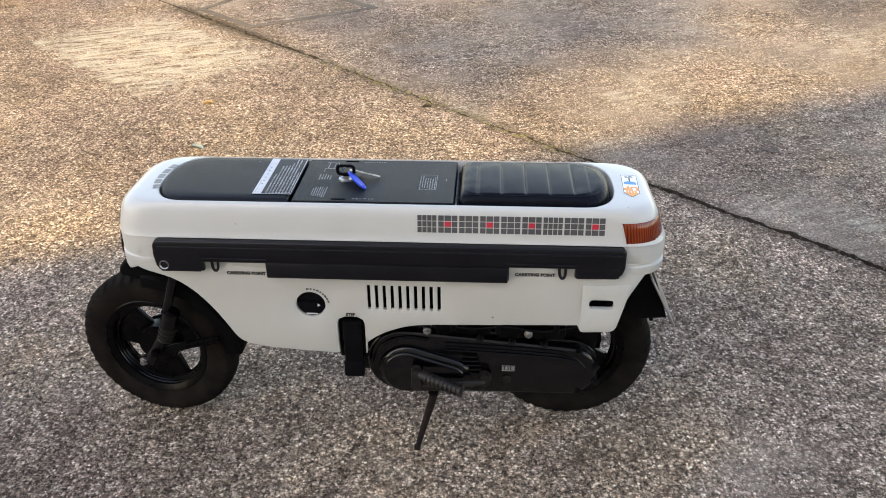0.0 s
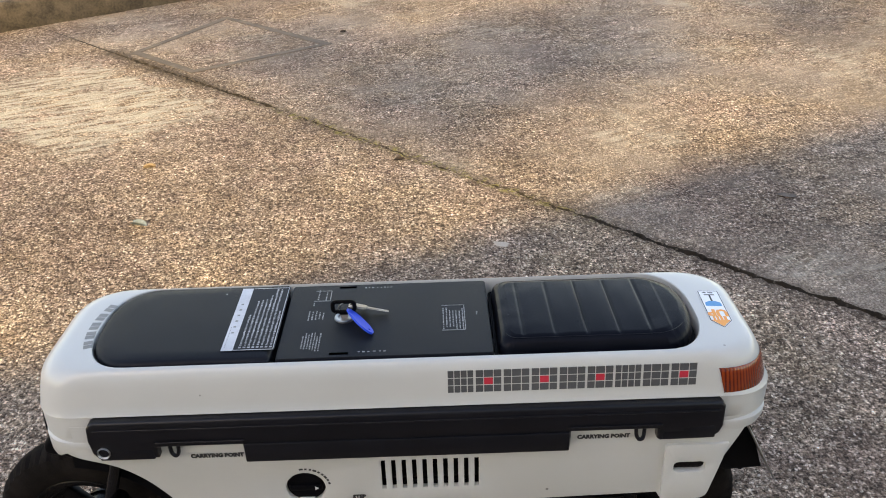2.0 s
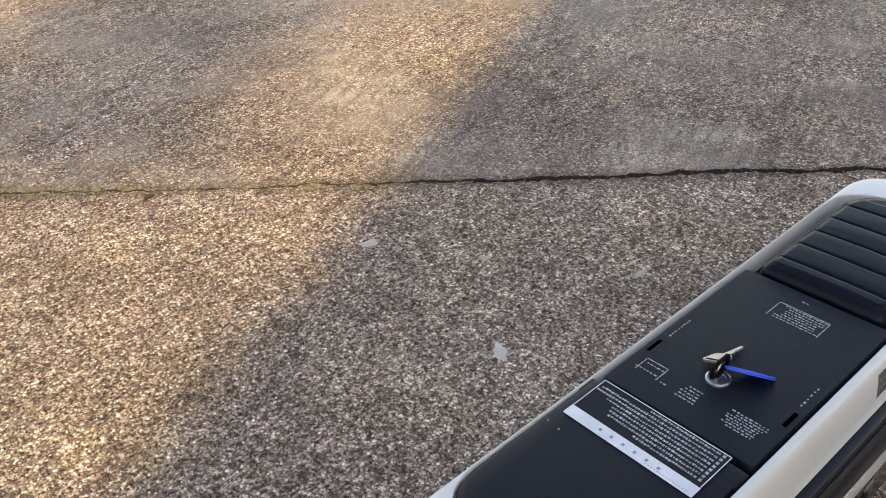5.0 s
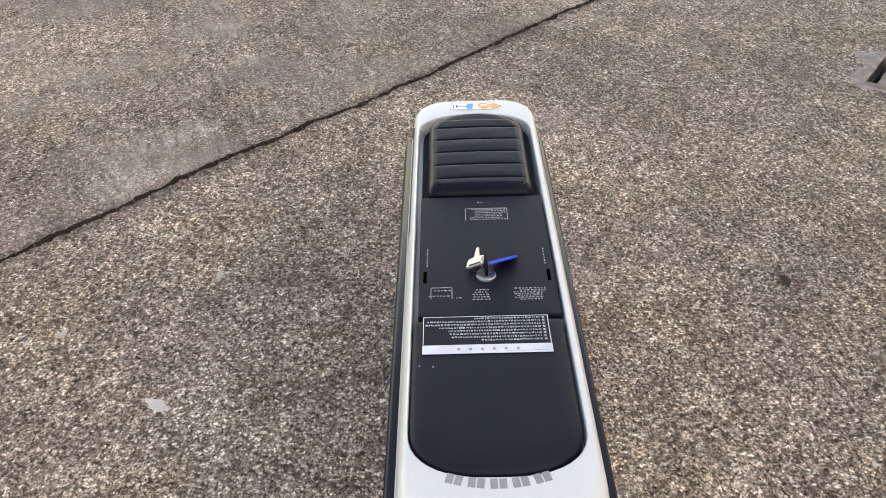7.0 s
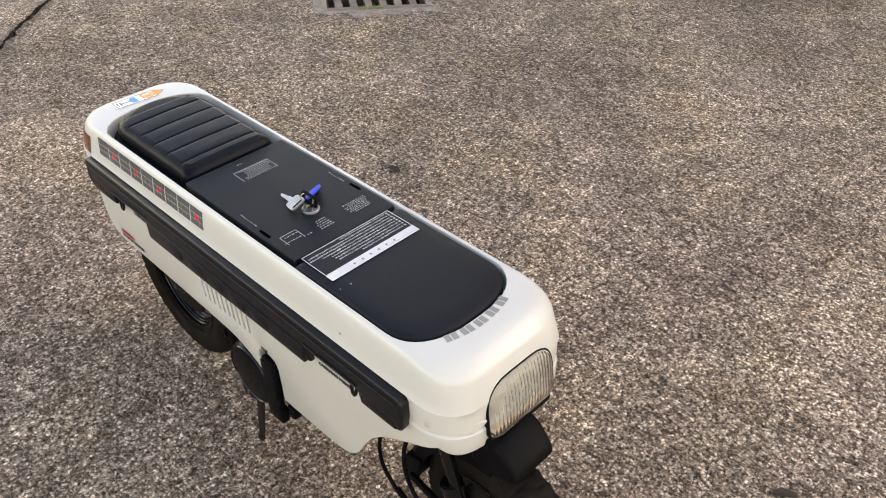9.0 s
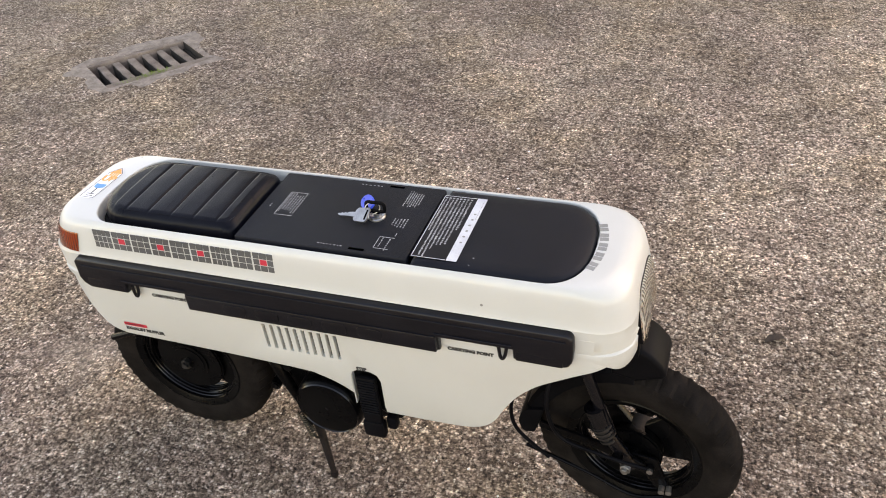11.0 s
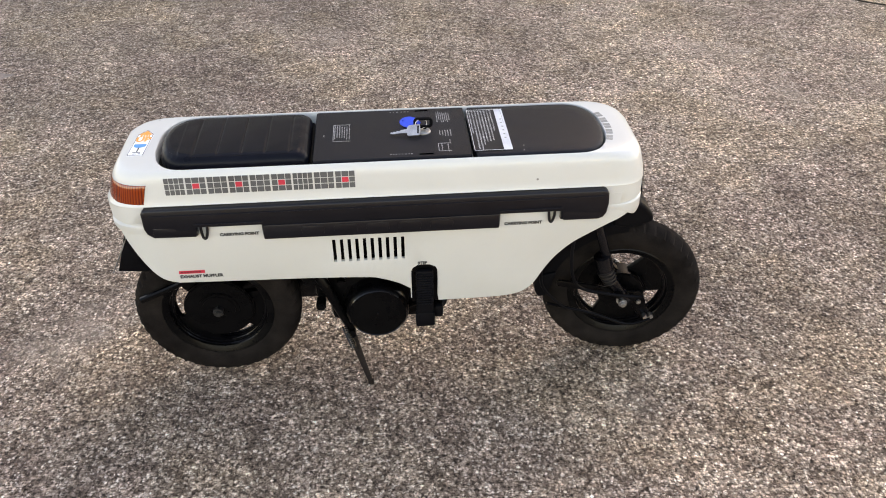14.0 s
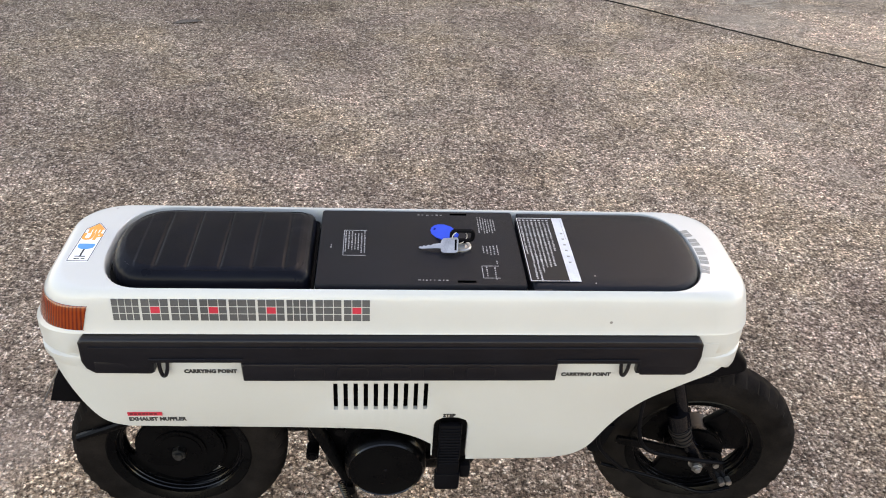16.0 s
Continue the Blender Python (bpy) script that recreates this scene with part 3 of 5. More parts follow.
def tree(base, crown_centre, radius, leaves, seed):
    """An unseen shade caster: a tree with a tapered trunk, limbs and a loose crown of single leaves."""
    rg = random.Random(seed)
    root = new("shade_tree")
    tagged(root, "unseen tall loose-leaved tree added to dapple the sunlight", "tree")
    c, b = Vector(crown_centre), Vector(base)
    wood = join_in(tube([b, b.lerp(c, 0.35) + Vector((0.2, 0.1, 0)), b.lerp(c, 0.72)], 0.07, 10), rod(b.lerp(c, 0.70), c, 0.045, 0.008, seg=8))
    leaf = bmesh.new()
    for i in range(26):
        d = Vector((rg.gauss(0, 1), rg.gauss(0, 1), rg.gauss(0, 0.7))).normalized() * radius * rg.uniform(0.7, 1.15)
        tip = c + d
        join_in(wood, tube([c - Vector((0, 0, 0.6)), c + d * 0.5 + Vector((rg.uniform(-.2, .2), rg.uniform(-.2, .2), 0.1)) * radius, tip], 0.006, 5))
        for k in range(leaves // 26):
            p = tip + Vector((rg.gauss(0, 0.30), rg.gauss(0, 0.30), rg.gauss(0, 0.25))) * radius
            u = Vector((rg.uniform(-1, 1), rg.uniform(-1, 1), rg.uniform(-0.5, 0.5))).normalized()
            v = u.orthogonal().normalized()
            sz = rg.uniform(0.03, 0.06)
            leaf.faces.new([leaf.verts.new(p + q) for q in (-u * sz, v * sz * 0.5, u * sz, -v * sz * 0.5)])
    part("trunk", wood, BARK, root)
    part("crown", leaf, FOLIAGE, root)


# unseen crowns set up-sun of the spots on the far slab they shade
for x, y, r, n_leaves, seed in ((0.10, 2.66, 0.44, 720, 5), (0.90, 3.28, 0.52, 900, 12), (-0.42, 3.20, 0.36, 260, 8), (2.45, 4.10, 0.75, 700, 17), (-1.4, 3.9, 0.6, 420, 21)):
    c = Vector((x, y, 0)) + SUN_DIR * 27.0
    tree((c.x, c.y, 0), c, r, n_leaves, seed)

# ---- the folding scooter, in its own upright frame: front at -x, wheels near z = 0 ----
ROOT = pose(0, -0.0001, -0.0032, -1.146) @ pose(0, -0.0125, 0, -1.2) @ pose(0, 0, 0, 0, 0, -0.65)
scooter = new("folding_scooter")
scooter.matrix_world = ROOT
tagged(scooter, "small white and black folding scooter on its centre stand, handlebars stowed", "scooter")

RF, RR = (0.060, 0.066), (0.068, 0.062)


def build_shell():
    """The white upper shell: sides leaning in, rounded shoulders, a rim round the long opening and a recess below."""
    o = dict(k=10, m=8)
    rings = [plan(-0.408, 0.513, 0.104, RF, RR, 0.4385, **o), plan(-0.4185, 0.5235, 0.1110, RF, RR, 0.4383, **o),
             plan(-0.4206, 0.5268, 0.1124, RF, RR, 0.4402, **o), plan(-0.4206, 0.5276, 0.1122, RF, RR, 0.4600, **o), plan(-0.4206, 0.5272, 0.1116, RF, RR, 0.4715, **o),
             plan(-0.4208, 0.5264, 0.1136, RF, RR, 0.4732, **o), plan(-0.4204, 0.5244, 0.1120, RF, RR, 0.4765, **o), plan(-0.418, 0.517, 0.1105, RF, RR, 0.490, **o),
             plan(-0.413, 0.511, 0.1080, RF, RR, 0.512, **o), plan(-0.409, 0.507, 0.1062, RF, RR, 0.521, **o),
             plan(-0.402, 0.502, 0.1035, RF, RR, 0.528, **o), plan(-0.393, 0.496, 0.1005, RF, RR, 0.5320, **o),
             plan(-0.383, 0.488, 0.0985, (0.062, 0.070), (0.075, 0.068), 0.5335, **o),
             plan(-0.3535, 0.440, 0.0960, (0.062, 0.088), (0.060, 0.084), 0.5338, yc=0.002, **o),
             plan(-0.3525, 0.439, 0.0950, (0.062, 0.088), (0.060, 0.084), 0.5325, yc=0.002, **o),
             plan(-0.3525, 0.439, 0.0945, (0.062, 0.088), (0.060, 0.084), 0.5050, yc=0.002, **o)]
    return loft(rings, False, True)


shell = part("upper_shell", build_shell(), WHITE, scooter, "glossy off-white moulded upper shell", 40)
tub = loft([plan(-0.411, 0.516, 0.106, RF, RR, 0.4375), plan(-0.4190, 0.5245, 0.1116, RF, RR, 0.4346), plan(-0.4218, 0.5278, 0.1130, RF, RR, 0.4322),
            plan(-0.4218, 0.5280, 0.1128, RF, RR, 0.4240), plan(-0.4195, 0.5245, 0.1118, RF, RR, 0.4160), plan(-0.3950, 0.508, 0.100, RF, RR, 0.4110)], False, True)
for v in tub.verts:
    drop = max(0.0, min(1.0, (-0.375 - v.co.x) / 0.035))
    if v.co.z < 0.430:
        v.co.z -= 0.016 * drop * drop * (3 - 2 * drop)
part("body_band", tub, WHITE, scooter, "off-white lower band of the bodywork", 40)


def body_half_width(x):
    """Half width of the body seen from above, at x."""
    if x < -0.362:
        u = min(1, (-0.362 - x) / 0.061)
        return 0.1125 - 0.066 * (1 - math.sqrt(max(0, 1 - u * u)))
    if x > 0.458:
        u = min(1, (x - 0.458) / 0.069)
        return 0.1125 - 0.062 * (1 - math.sqrt(max(0, 1 - u * u)))
    return 0.1125


LEFT_EDGE = [(-0.409, 0.447), (-0.404, 0.432), (-0.385, 0.416), (-0.356, 0.404), (-0.322, 0.390), (-0.290, 0.366), (-0.262, 0.332), (-0.242, 0.300), (-0.226, 0.272),
             (-0.212, 0.259), (-0.190, 0.252), (-0.146, 0.246), (-0.050, 0.239), (-0.041, 0.239), (-0.041, 0.300), (-0.036, 0.314), (-0.026, 0.319), (-0.004, 0.319),
             (0.006, 0.313), (0.010, 0.300), (0.010, 0.262), (0.030, 0.278), (0.060, 0.293), (0.104, 0.304), (0.200, 0.308), (0.384, 0.313), (0.388, 0.305),
             (0.396, 0.302), (0.436, 0.304), (0.447, 0.310), (0.455, 0.330), (0.463, 0.365), (0.480, 0.405), (0.500, 0.440), (0.512, 0.452)]
RIGHT_EDGE = [(-0.409, 0.447), (-0.404, 0.432), (-0.388, 0.416), (-0.356, 0.396), (-0.322, 0.374), (-0.290, 0.353), (-0.262, 0.325), (-0.242, 0.295), (-0.226, 0.265),
              (-0.212, 0.249), (-0.190, 0.238), (-0.146, 0.233), (-0.050, 0.232), (-0.044, 0.232), (-0.044, 0.300), (-0.039, 0.314), (-0.029, 0.319), (-0.006, 0.319),
              (0.003, 0.313), (0.007, 0.300), (0.007, 0.264), (0.030, 0.279), (0.060, 0.291), (0.092, 0.297), (0.215, 0.302), (0.400, 0.306), (0.430, 0.308),
              (0.452, 0.317), (0.466, 0.335), (0.480, 0.364), (0.495, 0.400), (0.505, 0.428), (0.512, 0.452)]


def eased(points, keep):
    """A smooth line through the points; those listed in keep stay sharp corners."""
    out = []
    for i in range(len(points) - 1):
        p1, p2 = Vector(points[i]), Vector(points[i + 1])
        p0 = Vector(points[i - 1]) if i > 0 and i not in keep else p1
        p3 = Vector(points[i + 2]) if i + 2 < len(points) and i + 1 not in keep else p2
        n = max(1, min(5, int((p2 - p1).length / 0.006)))
        if i in keep and i + 1 in keep:
            n = 1
        for k in range(n):
            t = k / n
            out.append(tuple(0.5 * (2 * p1 + (p2 - p0) * t + (2 * p0 - 5 * p1 + 4 * p2 - p3) * t * t + (3 * p1 - p0 - 3 * p2 + p3) * t ** 3)))
    return out + [points[-1]]


def stretched(points):
    """Draws the ends of an edge out to the nose and the tail."""
    return [(-0.34 + (x + 0.34) * 1.19 if x < -0.34 else 0.46 + (x - 0.46) * 1.25 if x > 0.46 else x, z) for x, z in points]


LEFT_EDGE = eased(stretched(LEFT_EDGE), (0, 12, 13, 14, 19, 20, 25, 26, 34))
RIGHT_EDGE = eased(stretched(RIGHT_EDGE), (0, 12, 13, 14, 19, 20, 32))
VENT_X = [0.0195 + 0.01365 * i for i in range(10)]


def side_panel(edge, side):
    """A white side panel: bent round the body's corners, rounded rims, ten open slots."""
    bm = bmesh.new()
    outer = edge + [(0.502, 0.458), (-0.406, 0.458)]
    holes = [[(x - 0.0030, 0.336), (x + 0.0030, 0.336), (x + 0.0030, 0.386), (x - 0.0030, 0.386)] for x in VENT_X]
    if side < 0:
        holes.append(round_corners([(0.399, 0.349), (0.445, 0.349), (0.445, 0.371), (0.399, 0.371)], 0.007, 3))
        holes.append([(-0.0845 + 0.0262 * math.cos(a), 0.3430 + 0.0262 * math.sin(a)) for a in (2 * math.pi * i / 32 for i in range(32))])
    es = []
    for loop in [outer] + holes:
        vs = [bm.verts.new((x, 0, z)) for x, z in loop]
        es += [bm.edges.new((vs[i], vs[(i + 1) % len(vs)])) for i in range(len(vs))]
    bmesh.ops.triangle_fill(bm, use_beauty=True, use_dissolve=False, edges=es)
    for c in (-0.417, -0.41, -0.40, -0.39, -0.38, -0.37, -0.36, 0.455, 0.47, 0.48, 0.49, 0.50, 0.51, 0.519):
        bmesh.ops.bisect_plane(bm, geom=bm.verts[:] + bm.edges[:] + bm.faces[:], plane_co=(c, 0, 0), plane_no=(1, 0, 0))
    ext = bmesh.ops.extrude_face_region(bm, geom=bm.faces[:])
    bmesh.ops.translate(bm, vec=(0, -0.007, 0), verts=[v for v in ext["geom"] if isinstance(v, bmesh.types.BMVert)])
    bmesh.ops.recalc_face_normals(bm, faces=bm.faces)
    rim = [e for e in bm.edges if len(e.link_faces) == 2 and e.calc_face_angle(0) > 1.2 and max(v.co.y for v in e.verts) > -1e-6
           and min(v.co.z for v in e.verts) < 0.455]
    bmesh.ops.bevel(bm, geom=rim, offset=0.0022, segments=2, profile=0.5, affect="EDGES", clamp_overlap=True)
    for v in bm.verts:
        tuck = 0.004 * max(0, (0.40 - v.co.z) / 0.16)
        v.co.y = side * (body_half_width(v.co.x) + v.co.y - tuck)
    return bm


PANEL = {s: part("side_panel", side_panel(e, s), WHITE, scooter, lab, 40) for s, e, lab in
         ((-1, LEFT_EDGE, "off-white side panel with vent slots, fuel dial and tail slot"), (1, RIGHT_EDGE, "off-white side panel with vent slots and warning sticker"))}
# raised box at the rear of the panel with the slot
def plate(outer, holes, y0, y1, bevel):
    """A flat plate in x, z with holes, its outer face at y1 with rounded rims."""
    bm, es = bmesh.new(), []
    for loop in [outer] + holes:
        vs = [bm.verts.new((x, y1, z)) for x, z in loop]
        es += [bm.edges.new((vs[i], vs[(i + 1) % len(vs)])) for i in range(len(vs))]
    bmesh.ops.triangle_fill(bm, use_beauty=True, edges=es)
    ext = bmesh.ops.extrude_face_region(bm, geom=bm.faces[:])
    bmesh.ops.translate(bm, vec=(0, y0 - y1, 0), verts=[v for v in ext["geom"] if isinstance(v, bmesh.types.BMVert)])
    bmesh.ops.recalc_face_normals(bm, faces=bm.faces)
    rim = [e for e in bm.edges if len(e.link_faces) == 2 and e.calc_face_angle(0) > 1.2 and all(abs(v.co.y - y1) < 1e-6 for v in e.verts)]
    bmesh.ops.bevel(bm, geom=rim, offset=bevel, segments=2, profile=0.5, affect="EDGES", clamp_overlap=True)
    return bm


SLOT = round_corners([(0.401, 0.351), (0.443, 0.351), (0.443, 0.369), (0.401, 0.369)], 0.007, 3)
hump = plate(round_corners([(0.388, 0.302), (0.449, 0.305), (0.463, 0.365), (0.470, 0.398), (0.388, 0.398)], [0.008, 0.012, 0, 0, 0.004]), [SLOT], -0.1095, -0.1160, 0.0015)
# dark inner wall behind the vents and slots
inner = box(-0.20, 0.46, -0.085, 0.085, 0.325, 0.44, 0.01)
part("inner_frame", inner, BLACK_METAL, scooter)


def rail(side):
    """The black side rail: a thick moulding with two notches for the carrying points."""
    pts = [(-0.336, 0.472), (0.449, 0.472), (0.4545, 0.466), (0.4545, 0.436), (0.451, 0.424), (0.441, 0.414), (0.376, 0.413), (0.372, 0.417), (0.372, 0.434), (0.262, 0.434),
           (0.262, 0.406), (-0.154, 0.403), (-0.154, 0.432), (-0.262, 0.432), (-0.262, 0.413), (-0.330, 0.410), (-0.339, 0.414), (-0.344, 0.424), (-0.346, 0.445), (-0.345, 0.464), (-0.341, 0.470)]
    bm = slab_poly(pts, 0.0, 0.014, 0.0035, 3)
    for v in bm.verts:
        crown = 0.004 * (1 - ((v.co.z - 0.445) / 0.036) ** 2) if v.co.y > 0.008 else 0
        v.co.y = side * (0.1085 + v.co.y + crown)
        if side > 0 and v.co.x > 0.43:
            v.co.x += 0.006
    return bm


for s in (-1, 1):
    r = part("side_rail", rail(s), RAIL, scooter, "black ribbed plastic side rail", 50)
    ribs = bmesh.new()
    for x0, x1, z in ((-0.336, 0.447, 0.4610), (-0.262, -0.150, 0.4405), (0.258, 0.376, 0.4420)):
        join_in(ribs, moved(box(x0, x1, -0.0012, 0.0012, -0.0009, 0.0009, 0.0004, 1), Matrix.Translation((0, s * (0.1260 if z > 0.45 else 0.1268), z))))
    part("rib", ribs, RAIL, r)
    # thicker lower band between the notches, with two shallow steps
    part("rail_band", box(-0.152, 0.260, min(s * 0.120, s * 0.1282), max(s * 0.120, s * 0.1282), 0.4050, 0.4345, 0.0022, 2), RAIL, r)
    part("rail_band", box(-0.336 if s < 0 else -0.332, -0.266, min(s * 0.116, s * 0.1254), max(s * 0.116, s * 0.1254), 0.4125, 0.4350, 0.0022, 2), RAIL, r)
    part("rail_band", box(0.378, 0.446, min(s * 0.116, s * 0.1254), max(s * 0.116, s * 0.1254), 0.4165, 0.4360, 0.0022, 2), RAIL, r)
    # five raised rounded blocks of a maker's mark
    if s > 0:
        for i in range(5):
            x = -0.050 + 0.056 * i
            mark = slab_poly(round_corners([(x - 0.020, 0.4105), (x + 0.020, 0.4105), (x + 0.020, 0.4300), (x - 0.020, 0.4300)], 0.008, 4), 0.1272, 0.1292, 0.0006)
            part("raised_mark", mark, RAIL, r)
    for x in ((-0.242, 0.352) if s < 0 else (-0.246, 0.362)):
        loop = tube([(x - 0.0062, s * 0.1165, 0.438), (x - 0.0052, s * 0.1185, 0.420), (x - 0.0016, s * 0.1195, 0.4085 if s > 0 else 0.4135), (x + 0.0024, s * 0.1195, 0.4095 if s > 0 else 0.4145), (x + 0.0044, s * 0.1185, 0.421), (x + 0.0050, s * 0.1165, 0.438)], 0.0026, 8)
        part("carrying_hook", loop, RAIL, r)
part("rail_bolt", join_in(revolve([(0.0065, -0.001), (0.0078, -0.0025), (0.0085, -0.001), (0.0085, 0.002), (0.0065, 0.002)], (-0.329, -0.1255, 0.426), 24),
                          bmesh.new()), STEEL, scooter, "bare steel bolt ring")
part("tail_slot_box", hump, WHITE, scooter)


# ---- writing and stickers on the body ----
def on_side(bm, side, x, z, y):
    """Turns a flat print from the xy plane onto the body's side."""
    turn = pose(0, 0, 0, 90, 0, 0) if side < 0 else pose(0, 0, 0, 90, 0, 180)
    return moved(bm, Matrix.Translation((x, side * y, z)) @ turn)


for s, places in ((-1, ((-0.192, 0.4050), (0.306, 0.4145))), (1, ((0.304, 0.4090), (-0.197, 0.4030)))):
    for x, z in places:
        part("carrying_point_lettering", on_side(writing("CARRYING POINT", 0.0083, 0.0002, 0.00048), s, x, z, 0.1130), BLACK_INK, PANEL[s])
    part("step_lettering", on_side(writing("STEP", 0.0082, 0.0002, 0.00042), s, -0.015, 0.3235, 0.1110), BLACK_INK, PANEL[s])


def block_decal(pitch):
    """Nine close-set blocks of small grey tiles, four of them with a red heart; two blocks have narrower tiles."""
    grey, red, g, h = [], [], 0.0012, 0.0093
    for b in range(9):
        x0, full = b * pitch, pitch * 0.945
        widths = [full / 4 - g] * 4 if b in (0, 6) else [full * 0.315 - g, full * 0.37 - g, full * 0.315 - g]
        for w in widths:
            for j in range(3):
                r = (x0, x0 + w, (j - 1.5) * (h + g), (j - 1.5) * (h + g) + h)
                heart = b in (1, 3, 5, 8) and j == 1 and len(widths) == 3 and w > full * 0.32
                (red if heart else grey).append(r)
            x0 += w + g
    return grey, red


for s, x, z, pitch in ((-1, 0.1075, 0.5065, 0.0347), (1, 0.4145, 0.5085, 0.0357)):
    grey, red = block_decal(pitch)
    lean = pose(0, 0, 0, -6.5)
    decal = part("tile_decal", on_side(moved(quads(grey, -0.0012, 0.0003), lean), s, x, z, 0.1089 - (z - 0.505) * 0.11), GREY_INK, shell, "grey tiled decal stripe")
    decal["kind"] = "stuff"
    for r in red:
        part("red_tile", on_side(moved(quads([r], -0.0012, 0.0003), lean), s, x, z, 0.1089 - (z - 0.505) * 0.11), RED_INK, shell)
part("warning_bar", on_side(quads([(-0.023, 0.023, -0.0032, 0.0032)], 0, 0.0003), 1, 0.400, 0.3305, 0.1116), RED_INK, PANEL[1], "red warning bar")
bars, x = [], -0.020
for w in (0.0045, 0.0040, 0.0045, 0.0040, 0.0030, 0.0045, 0.0045):
    bars.append((x, x + w, -0.0016, 0.0016))
    x += w + 0.0012
part("warning_print", on_side(quads(bars, 0.0003, 0.0005), 1, 0.400, 0.3305, 0.1116), DARK_RED_INK, PANEL[1])
part("muffler_lettering", on_side(writing("EXHAUST MUFFLER", 0.0088, 0.0002, 0.0004), 1, 0.3845, 0.3198, 0.1110), BLACK_INK, PANEL[1])
# maker's mark on the front rim: five plain grey blocks set on an arc
for i in range(5):
    y = 0.004 + (i - 2) * 0.0222
    bars = [(-0.0060, 0.0060, -0.0084, -0.0008), (-0.0060, 0.0060, 0.0008, 0.0084)]
    part("front_mark", moved(quads(bars, 0, 0.0003), Matrix.Translation((-0.3612 + 3.3 * (y - 0.004) ** 2, y, 0.5338)) @ pose(0, 0, 0, 0, 0, -math.degrees(math.atan(6.6 * (y - 0.004))))), MARK_INK, shell)


def flat_poly(points, z0, z1):
    """A flat polygon of (x, y), from z0 to z1."""
    bm = bmesh.new()
    bm.faces.new([bm.verts.new((x, y, z0)) for x, y in points])
    ext = bmesh.ops.extrude_face_region(bm, geom=bm.faces[:])
    bmesh.ops.translate(bm, vec=(0, 0, z1 - z0), verts=[v for v in ext["geom"] if isinstance(v, bmesh.types.BMVert)])
    return bm


# sticker with a wine glass and an orange arrow
stk = pose(0.4695, -0.004, 0.5337, 0, 1.5, -3)
sticker = part("sticker", moved(flat_poly(round_corners([(-0.0145, 0.047), (0.0145, 0.047), (0.0145, -0.030), (0.0, -0.047), (-0.0145, -0.030)], 0.003, 3), 0, 0.0003), stk), PAPER, shell, "white sticker with a blue glass and orange arrow")
part("arrow_print", moved(flat_poly([(-0.0125, -0.0285), (0.0, -0.0435), (0.0125, -0.0285)], 0.0003, 0.0005), stk), ORANGE_INK, sticker)
for x0, x1 in ((-0.0090, -0.0062), (-0.0048, -0.0014), (0.0, 0.0034), (0.0048, 0.0088)):
    part("arrow_shaft_print", moved(quads([(x0, x1, -0.0292, -0.0195)], 0.0003, 0.0005), stk), ORANGE_INK, sticker)
part("up_lettering", moved(writing("UP", 0.0215, 0.0001, 0.0011), stk @ Matrix.Translation((0, -0.0105, 0.0005)) @ pose(0, 0, 0, 0, 0, 180)), ORANGE_INK, sticker)
bowl = [(-0.0104, 0.006), (0.0104, 0.006), (0.0108, 0.010), (0.010, 0.015), (0.004, 0.0185), (-0.004, 0.0185), (-0.010, 0.015), (-0.0108, 0.010)]
part("glass_print", moved(flat_poly(bowl, 0.0003, 0.0005), stk), CYAN_INK, sticker)
part("stem_print", moved(join_in(quads([(-0.0012, 0.0012, 0.0186, 0.034), (-0.007, 0.007, 0.034, 0.036)], 0.0003, 0.0005), bmesh.new()), stk), BLACK_INK, sticker)
line = quads([(-0.0132, 0.0132, 0.0446, 0.0457), (-0.0138, -0.0128, -0.0295, 0.0457), (0.0128, 0.0138, -0.0295, 0.0457), (-0.008, -0.003, 0.0395, 0.0415), (-0.001, 0.006, 0.0395, 0.0415)], 0.0003, 0.0005)
for side in (-1, 1):
    a = Vector((side * 0.0133, -0.0295))
    d = (Vector((0.0, -0.0455)) - a).normalized() * 0.0005
    w = Vector((-d.y, d.x))
    join_in(line, flat_poly([a + w, Vector((0, -0.0455)) + w, Vector((0, -0.0455)) - w, a - w], 0.0003, 0.0005))
part("border_print", moved(line, stk), BLACK_INK, sticker)


# ---- top of the scooter ----
def dome(ring_specs, yc=0.0):
    return loft([plan(*a, **dict(yc=yc)) for a in ring_specs], True, True)


pad = dome([(-0.3495, -0.1135, 0.0925, (0.062, 0.086), (0.006, 0.006), 0.506), (-0.3495, -0.1135, 0.0925, (0.062, 0.086), (0.006, 0.006), 0.5310),
            (-0.3480, -0.1145, 0.0912, (0.062, 0.085), (0.006, 0.006), 0.5338), (-0.341, -0.119, 0.086, (0.060, 0.080), (0.006, 0.006), 0.5362),
            (-0.318, -0.128, 0.069, (0.050, 0.062), (0.006, 0.006), 0.5372)], 0.003)
front_pad = part("front_pad", pad, BLACK_PAD, scooter, "matt black padded front cover", 45)
for s in (-1, 1):
    part("pad_corner_tab", box(-0.138, -0.114, s * 0.090 - 0.001, s * 0.090 + 0.007, 0.520, 0.5335, 0.002), BLACK_PAD, front_pad)
LBL = pose(-0.1438, 0.0060, 0.5375)
label = part("caution_label", moved(flat_poly(round_corners([(-0.034, -0.0775), (0.034, -0.0775), (0.034, 0.0775), (-0.034, 0.0775)], 0.002, 2), 0, 0.0003), LBL), LABEL_BLACK, front_pad, "black and white printed instruction label")
part("label_band", moved(quads([(-0.0335, -0.0185, -0.077, 0.077)], 0.0003, 0.0005), LBL), LABEL_WHITE, label)
